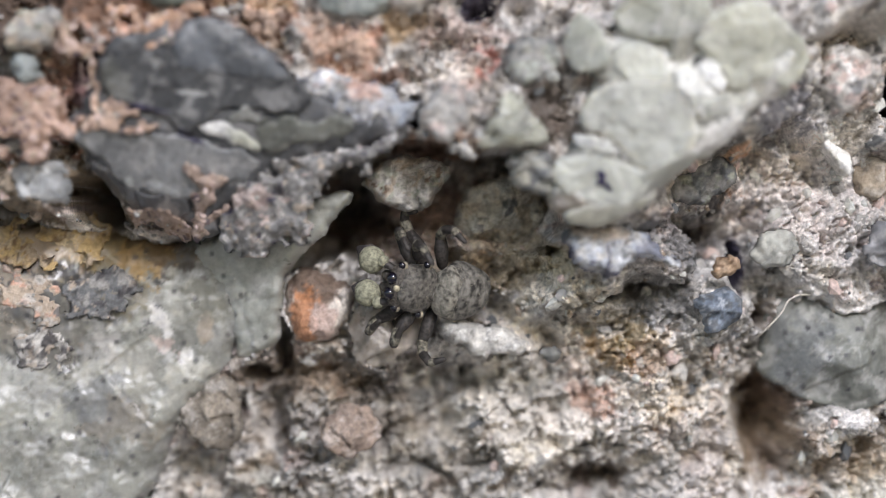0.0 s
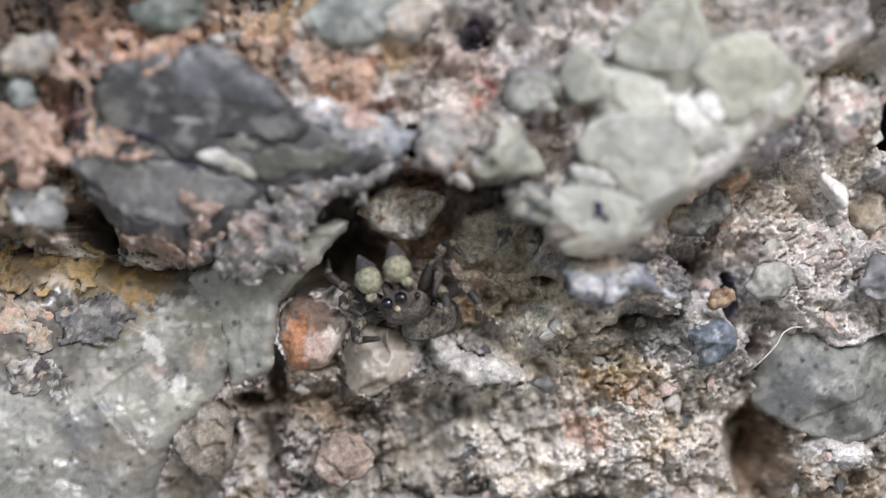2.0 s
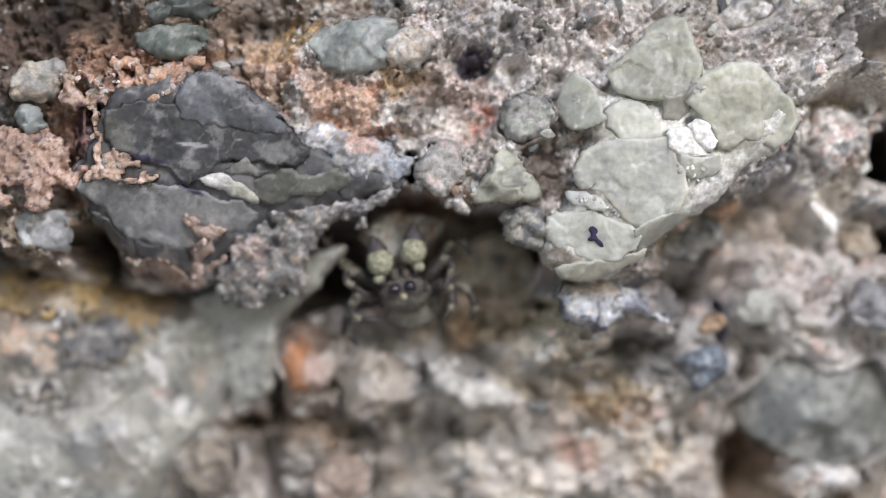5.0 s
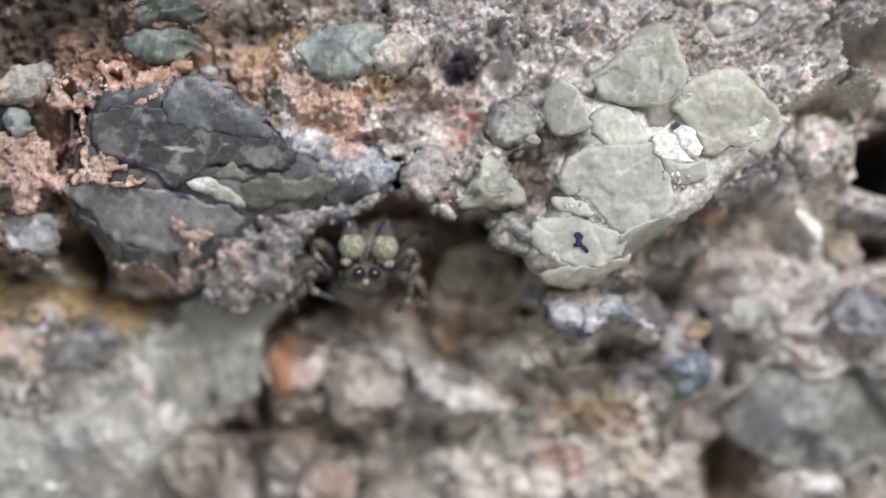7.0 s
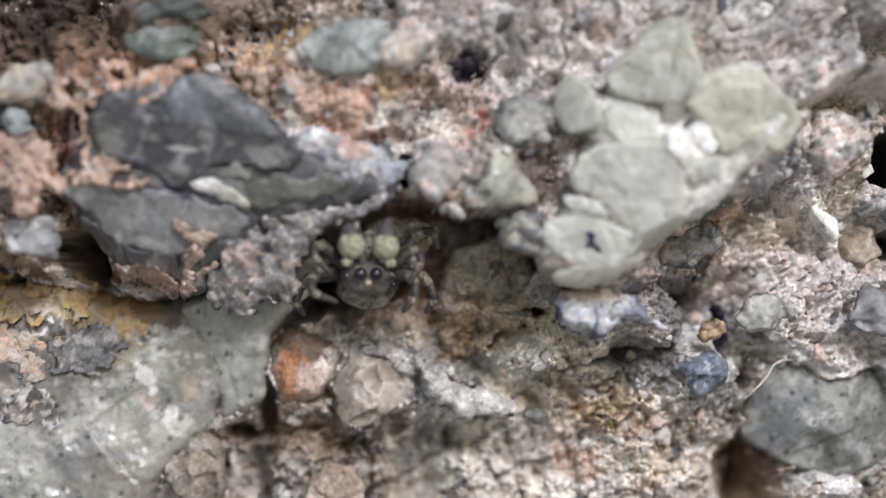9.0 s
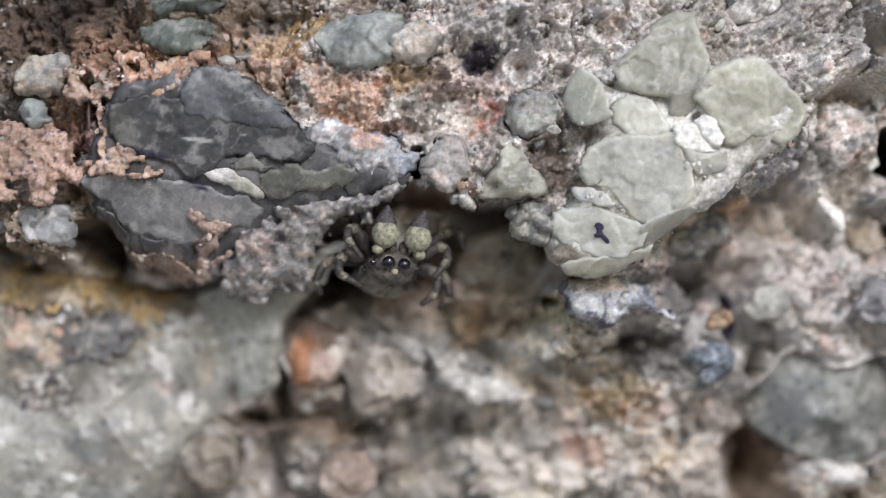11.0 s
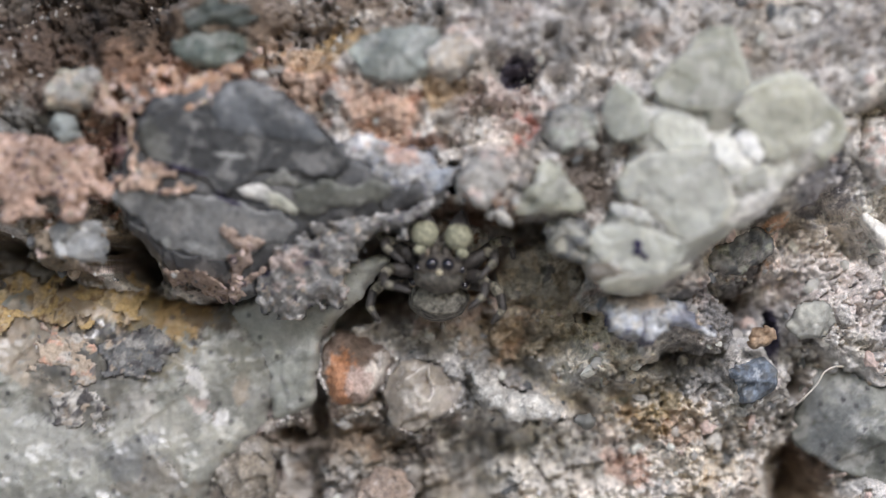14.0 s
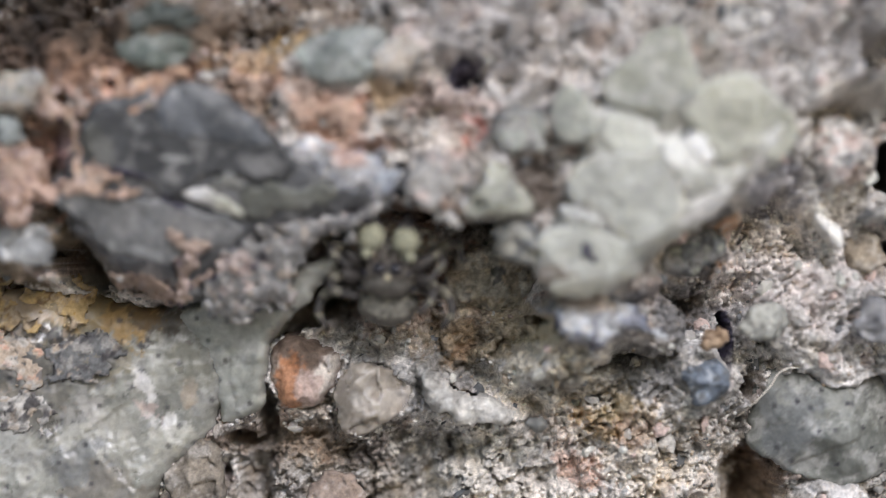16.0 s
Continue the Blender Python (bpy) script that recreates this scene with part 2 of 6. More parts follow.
def stone_mesh(name, outline, y, thick, seed, tint, edge=0.8, lean=(0, 0), rough=0.08, facet=0.0, facet_size=1.2, grit=0.0, ragged=0.12,
               fine=0.06, back=0.7, rounds=2, crack=0.0, pits=0.0, gem=0, crisp=0.0, flat=False):
    """A broken stone: its outline seen from the front, bulging towards -y over a rounded edge, rough and faceted in front, closed behind.
    y: depth of its rim at its middle; lean: slope of the face, in y for x and for z."""
    poly = smoothed(outline, rounds)
    lo, hi = poly.min(0) - 2 * fine, poly.max(0) + 2 * fine
    gx, gz = np.arange(lo[0], hi[0] + fine, fine), np.arange(lo[1], hi[1] + fine, fine)
    x, z = (a.ravel() for a in np.meshgrid(gx, gz))
    shape = (len(gz), len(gx))
    wx = x + ragged * (fbm(x, z, 0.9, seed, 4, 0.6))
    wz = z + ragged * (fbm(x, z, 0.9, seed + 40, 4, 0.6))
    d = inside(wx, wz, poly)
    gd = np.gradient(d.reshape(shape), fine)
    slope = np.hypot(*gd).ravel() + 1e-6
    near = d < 0.6 * fine
    for axis, grad in ((x, gd[1]), (z, gd[0])):
        axis[near] -= (np.clip(d, -fine, fine) / slope * grad.ravel() / slope)[near]
    d = np.where(near, 0, d)
    keep = (d.reshape(shape) > 0) | ((inside(wx, wz, poly).reshape(shape) > -0.75 * fine))
    quad = keep[:-1, :-1] & keep[1:, :-1] & keep[:-1, 1:] & keep[1:, 1:]
    rim = np.zeros(shape, bool)
    full = np.zeros(shape, int)
    for a in (0, 1):
        for b in (0, 1):
            full[a:shape[0] - 1 + a, b:shape[1] - 1 + b] += quad
    used = full > 0
    rim = used & (full < 4)
    t = np.clip(d / edge, 0, 1)
    swell = np.sqrt(np.clip(1 - (1 - t) ** 2, 0, 1))
    mx, mz = poly.mean(0)
    if gem:  # broken along a few planes
        r = random.Random(seed)
        reach = 0.5 * np.ptp(poly, 0).mean() * 0.5
        top = 1 + 0.25 * ((x - mx) * r.uniform(-1, 1) + (z - mz) * r.uniform(-1, 1)) / reach
        for k in range(gem):
            a, g, far = 2 * math.pi * (k + r.random()) / gem, r.uniform(0.25, 0.8), r.uniform(0.1, 0.9)
            top = np.minimum(top, 1.05 - g * ((x - mx) * math.cos(a) + (z - mz) * math.sin(a) - far * reach) / max(thick, 0.3 * reach))
        swell = np.minimum(swell, np.clip(top, 0.08, 1.3))
    body = y + lean[0] * (x - mx) + lean[1] * np.where((z > mz) & (not flat), 0.35, 1.0) * (z - mz)
    relief = rough * fbm(x, z, 1.6, seed + 3, 5, 0.55) + 0.022 * fbm(x, z, 0.3, seed + 4, 3, 0.75)
    if facet:
        fx, fz = x + 0.08 * fbm(x, z, 0.8, seed + 11, 3), z + 0.08 * fbm(x, z, 0.8, seed + 12, 3)
        f1, f2, ox, oz, r = cells(fx, fz, facet_size, seed + 21)
        relief = relief + facet * (0.55 * (r[0] - 0.5) + 3.0 * (r[1] - 0.5) * ox + 3.0 * (r[2] - 0.5) * oz)
        if crack:
            relief = relief + crack * (1 - step(0.0, 0.12, f2 - f1))
    if crisp:  # small broken planes
        for size, amp in ((0.45 * facet_size, 1.0), (0.2 * facet_size, 0.4)):
            f1, f2, ox, oz, r = cells(x + 0.1 * fbm(x, z, 0.5, seed + 71, 3), 1.2 * z + 0.1 * fbm(x, z, 0.5, seed + 72, 3), size, seed + 73)
            relief = relief + amp * crisp * (0.6 * (r[0] - 0.5) + 3.0 * (r[1] - 0.5) * ox + 3.0 * (r[2] - 0.5) * oz)
    if grit:
        for size, amp in ((0.42, 1.0), (0.2, 0.55)):
            f1, f2, ox, oz, r = cells(x + 0.08 * fbm(x, z, 0.3, seed + 34, 2), z + 0.08 * fbm(x, z, 0.3, seed + 35, 2), size, seed + 33)
            relief = relief - grit * amp * (1.3 * r[0] + 2.4 * ((r[1] - 0.5) * ox + (r[2] - 0.5) * oz) - 0.5 * step(0.15, 0.0, f2 - f1))
    if pits:
        relief = relief + pits * step(0.25, 0.8, fbm(x, z, 0.55, seed + 61, 4, 0.7))
    front = body - thick * swell + relief * np.minimum(1, t * 2.5)
    behind = body + back * thick * swell
    index = -np.ones(x.size, int)
    u = used.ravel()
    index[u] = np.arange(u.sum())
    deep = u & ~rim.ravel()
    other = index.copy()
    other[deep] = u.sum() + np.arange(deep.sum())
    number = np.arange(x.size).reshape(shape)
    q = np.stack([number[:-1, :-1], number[:-1, 1:], number[1:, 1:], number[1:, :-1]], -1)[quad]
    verts = np.r_[np.c_[x, front, z][u], np.c_[x, behind, z][deep]]
    quads = np.r_[index[q], other[q][:, ::-1]]
    color = tint(verts[:, 0], verts[:, 2])
    np.minimum.at(FRONT, raster(x[u], z[u]), front[u])
    return mesh_of(name, verts, quads, color)


def pigment(base, stains_shade=(), seed=0, table=None, size=0.4, blur=0.6, vary=0.25, cloudy=0.0, specks=0.0, patch=0.0, seams=0.0, rim=None, rim_color=(0.74, 0.73, 0.68), rim_width=0.16):
    """A function that gives the pigment at places on a stone."""
    def tint(x, z):
        out = np.tile(np.array(base, float), (len(x), 1)) if table is None else speckle(x, z, table, size, seed, blur)
        out = out * (1 + vary * fbm(x, z, 1.5, seed + 7, 4))[:, None]
        if patch:
            wx, wz = x + 0.14 * fbm(x, z, 0.9, seed + 41, 3), z + 0.14 * fbm(x, z, 0.9, seed + 43, 3)
            r = cells(wx, wz * 1.3, 1.0, seed + 45)[4]
            q = cells(wx, wz * 1.3, 0.42, seed + 47)[4]
            out = out * (1 + patch * (1.1 * (r[0] - 0.5) + 0.7 * (q[0] - 0.5)))[:, None]
        if cloudy:
            milk = step(0.1, 0.6, fbm(x, z, 0.8, seed + 17, 5, 0.65))[:, None]
            dim = step(0.15, 0.7, fbm(x, z, 1.1, seed + 19, 5, 0.65))[:, None]
            vein = step(0.05, 0.0, np.abs(fbm(x, z, 1.9, seed + 23, 4, 0.6)))[:, None]
            out = mixed(out, np.array(WHITE), 0.5 * cloudy * milk) * (1 - 0.55 * cloudy * dim)
            out = mixed(out, np.array(WHITE), 0.35 * cloudy * vein)
        if seams:  # white crumbly joints between the crystals
            wx, wz = x + 0.15 * fbm(x, z, 0.6, seed + 81, 4, 0.6), z + 0.15 * fbm(x, z, 0.6, seed + 82, 4, 0.6)
            f1, f2, _, _, r = cells(wx, wz * 1.2, 0.85, seed + 83)
            line, where = step(0.16, 0.03, f2 - f1), fbm(x, z, 1.3, seed + 85, 4, 0.6)
            fleck = cells(x, z, 0.13, seed + 87)[4][0]
            out = mixed(out, np.array(WHITE), (seams * line * step(0.0, 0.3, where) * (fleck > 0.3))[:, None])
        if rim is not None:  # another pigment along its broken edge
            d = inside(x, z, smoothed(rim)) + 0.12 * fbm(x, z, 0.5, seed + 51, 4, 0.7)
            out = mixed(out, np.array(rim_color), 0.8 * step(rim_width, 0.25 * rim_width, d)[:, None])
        out = stained_shaded(out, x, z, stains_shade, seed + 13)
        if specks:
            f1, _, _, _, r = cells(x, z, 0.55, seed + 27)
            out = mixed(out, np.array(NEAR_BLACK), (specks * step(0.2, 0.08, f1) * (r[0] > 0.7))[:, None])
        return out
    return tint


# ---- the rock face ----
LEDGE = [(-13.16, 0.23), (-10.73, 0.11), (-8.92, 0.28), (-7.25, -0.60), (-5.14, -0.42), (-3.80, 0.64), (-2.61, 1.78), (-1.27, 2.70), (0.39, 2.19), (1.90, 1.09), (3.41, -0.17), (5.34, 0.60), (7.42, 2.12), (9.04, 3.34), (10.53, 3.88), (12.61, 4.13)]
HOLLOWS = [  # x, z, half width, half height, depth
    (-1.34, 0.39, 2.35, 1.33, 0.6),
    (1.18, 0.28, 1.64, 1.05, 0.4),
    (-5.71, -4.79, 0.40, 0.30, 1.9),
    (-6.90, -5.50, 0.55, 0.45, 2.2),
    (-3.16, -3.69, 0.15, 0.50, 0.9),
    (-3.70, -1.14, 0.50, 0.50, 2.6),
    (-4.25, -1.46, 0.35, 0.40, 2.4),
    (-5.76, 0.90, 3.38, 1.76, 2.2),
    (-3.06, -0.50, 0.96, 0.88, 2.6),
    (-11.74, 0.27, 2.99, 0.60, 1.6),
    (-9.69, 0.14, 0.71, 0.71, 2.2),
    (-1.03, 2.36, 0.21, 0.45, 2.2),
    (0.59, 5.07, 0.49, 0.29, 1.3),
    (1.67, 4.85, 0.31, 0.23, 0.9),
    (12.95, 2.95, 1.65, 1.06, 10.0),
    (12.40, 0.53, 0.58, 0.46, 6.0),
    (8.72, -6.30, 0.70, 1.7, 2.8),
    (7.85, -1.88, 0.2, 0.75, 5.0),
    (3.79, -7.95, 0.80, 0.45, 1.8),
    (8.48, -3.25, 0.25, 0.32, 2.5),
    (2.49, -4.12, 0.35, 0.4, 1.2),
    (0.03, -5.27, 0.95, 0.48, 0.9),
    (-1.24, 4.47, 0.66, 0.37, 0.7),
    (2.33, 2.52, 0.67, 1.05, 1.6),
    (-3.92, -4.52, 1.74, 0.63, 0.6),
    (-4.94, -3.95, 0.30, 0.85, 1.8),
    (-5.41, -5.58, 0.48, 1.44, 1.2),
    (-3.76, 5.92, 0.88, 0.37, 0.8),
    (-9.97, 6.45, 2.95, 0.44, 0.6),
    (8.32, 2.24, 0.53, 0.46, 0.8),
    (-0.45, -6.26, 0.62, 0.62, 0.8),
    (6.45, -0.88, 1.09, 0.55, 0.9),
    (4.09, -2.34, 0.25, 0.22, 1.2),
    (2.54, -1.32, 0.31, 0.14, 1.8),
]
SWELLS = [  # the same, towards the front
    (3.70, -2.70, 1.70, 0.70, 1.6),
    (5.60, -2.90, 1.10, 0.80, 0.8),
    (2.27, -1.40, 0.8, 0.45, 1.1),
    (2.47, -2.40, 1.60, 1.00, 1.5),
    (0.50, -3.47, 0.93, 0.47, 0.6),
    (0.40, -0.99, 2.35, 0.44, 0.9),
    (10.96, 3.83, 0.92, 1.38, 1.0),
    (11.71, 1.38, 1.00, 0.25, 1.4),
    (4.24, -3.98, 2.49, 0.93, 0.6),
    (5.47, -6.33, 1.72, 1.40, 0.8),
    (3.23, 5.99, 2.86, 0.86, 0.9),
    (-8.97, 4.72, 2.16, 1.58, 0.7),
    (9.43, -1.53, 1.10, 0.78, 0.6),
]


def wall_depth(x, z):
    """Depth of the rock face in millimetres, fine relief left out."""
    lx, lz = np.array(LEDGE).T
    ledge = np.interp(x, lx, lz) + 0.35 * fbm(x, z, 2.2, 301, 3)
    upper = step(-0.3, 1.0, z - ledge)
    far = np.clip(np.hypot(x / 15, z / 9) - 1, 0, 8)
    low = 2.1 - 0.17 * np.clip(x - 3, 0, 8) + 0.6 * step(-3.0, -7.0, z)
    high = -2.9 - 0.06 * x + 0.0 * z
    y = mixed(low, high, upper) + 0.6 * far
    y = y + 0.55 * fbm(x, z, 4.0, 311, 3)
    wx, wz = x + 0.28 * fbm(x, z, 1.6, 315, 4, 0.6), z + 0.28 * fbm(x, z, 1.6, 316, 4, 0.6)
    for hx, hz, rx, rz, dy in HOLLOWS:
        d2 = ((wx - hx) / rx) ** 2 + ((wz - hz) / rz) ** 2
        y = y + dy * np.exp(-(np.minimum(d2, 30) ** (1.25 if dy < 4 else 5.0)) * 0.8)
    for hx, hz, rx, rz, dy in SWELLS:
        y = y - dy * np.exp(-np.minimum(((x - hx) / rx) ** 2 + ((z - hz) / rz) ** 2, 30))
    return y


def wall_relief(x, z):
    """Fine relief of the rock face: lumps, grains and pits."""
    lump = 0.85 * fbm(x, z, 3.0, 321, 6, 0.6)
    tx, tz = 0.86 * x + 0.5 * z, 0.86 * z - 0.5 * x
    wx, wz = tx + 0.3 * fbm(x, z, 1.0, 341, 4, 0.6), tz + 0.3 * fbm(x, z, 1.0, 342, 4, 0.6)
    out = lump
    for size, amp, tilt, seed in ((2.4, 0.6, 0.5, 351), (0.95, 0.28, 0.50, 356), (0.36, 0.07, 0.42, 361), (0.18, 0.03, 0.25, 366)):
        f1, f2, ox, oz, r = cells(wx, wz * 1.15, size, seed)
        block = (r[0] - 0.6) + tilt * 2 * ((r[1] - 0.5) * ox + (r[2] - 0.5) * oz)
        joint = step(0.13, 0.0, f2 - f1) * (0.2 + 1.3 * r[2])
        out = out - amp * block + 0.6 * amp * joint
    pits = step(0.38, 0.95, fbm(x, z, 1.6, 371, 5, 0.65))
    crinkle = 0.3 * np.abs(fbm(x, z, 0.6, 391, 4, 0.75)) + 0.3 * np.abs(fbm(x, z, 1.3, 395, 4, 0.6))
    c, s = math.cos(0.6), math.sin(0.6)
    u, v = c * x + s * z + 0.2 * fbm(x, z, 0.8, 397, 3), (c * z - s * x) * 1.9
    flakes = 0.34 * np.abs(fbm(u, v, 1.5, 401, 5, 0.62)) - 0.22 * np.abs(fbm(u, v, 0.7, 403, 4, 0.65))
    cracks = 0.7 * step(0.07, 0.0, np.abs(fbm(u, v, 2.2, 407, 4, 0.6))) * step(-0.1, 0.3, fbm(x, z, 2.0, 409, 3))
    return 0.85 * (out + 0.7 * pits + crinkle + flakes) + 0.7 * cracks


SOCKETS = []  # outline, depth and lean of each stone that sits in the rock


def wall_surface(x, z):
    """Depth of the rock face with its relief and with a socket for every stone."""
    fine = wall_relief(x, z)
    y = wall_depth(x, z) + fine
    hold = np.ones_like(x)
    for n, (hx, hz, rx, rz, dy) in enumerate(HOLLOWS):
        if n < 2 or dy >= 1.8:
            hold = np.where(((x - hx) / rx) ** 2 + ((z - hz) / rz) ** 2 < 1.0, 0, hold)
    for carve in (False, True):  # first the matrix rises round the stones, then each stone keeps its place in it
        for poly, ys, thick, lean in SOCKETS:
            lo, hi = poly.min(0) - 1.0, poly.max(0) + 1.0
            near = (x > lo[0]) & (x < hi[0]) & (z > lo[1]) & (z < hi[1])
            if not near.any():
                continue
            px, pz, here = x[near], z[near], y[near]
            d = inside(px, pz, poly) + 0.13 * fbm(px, pz, 0.7, 381, 4, 0.6)
            mx, mz = poly.mean(0)
            dz = pz - mz
            rim = ys + lean[0] * (px - mx) + lean[1] * np.where(dz > 0, 0.35, 1.0) * dz
            if carve:
                least = rim + mixed(-0.9 * thick, 0.3, step(0.0, 0.26, d))
                here = np.where(d > -0.45, np.maximum(here, least - 1.5 * step(-0.15, -0.45, d)), here)
            else:
                fill = rim - 0.5 * thick + 1.9 * np.clip(-d, 0, 1) + fine[near] * 0.8
                here = np.where((d < 0.22) & (d > -0.75) & (hold[near] > 0), np.minimum(here, fill), here)
            y[near] = here
    return y


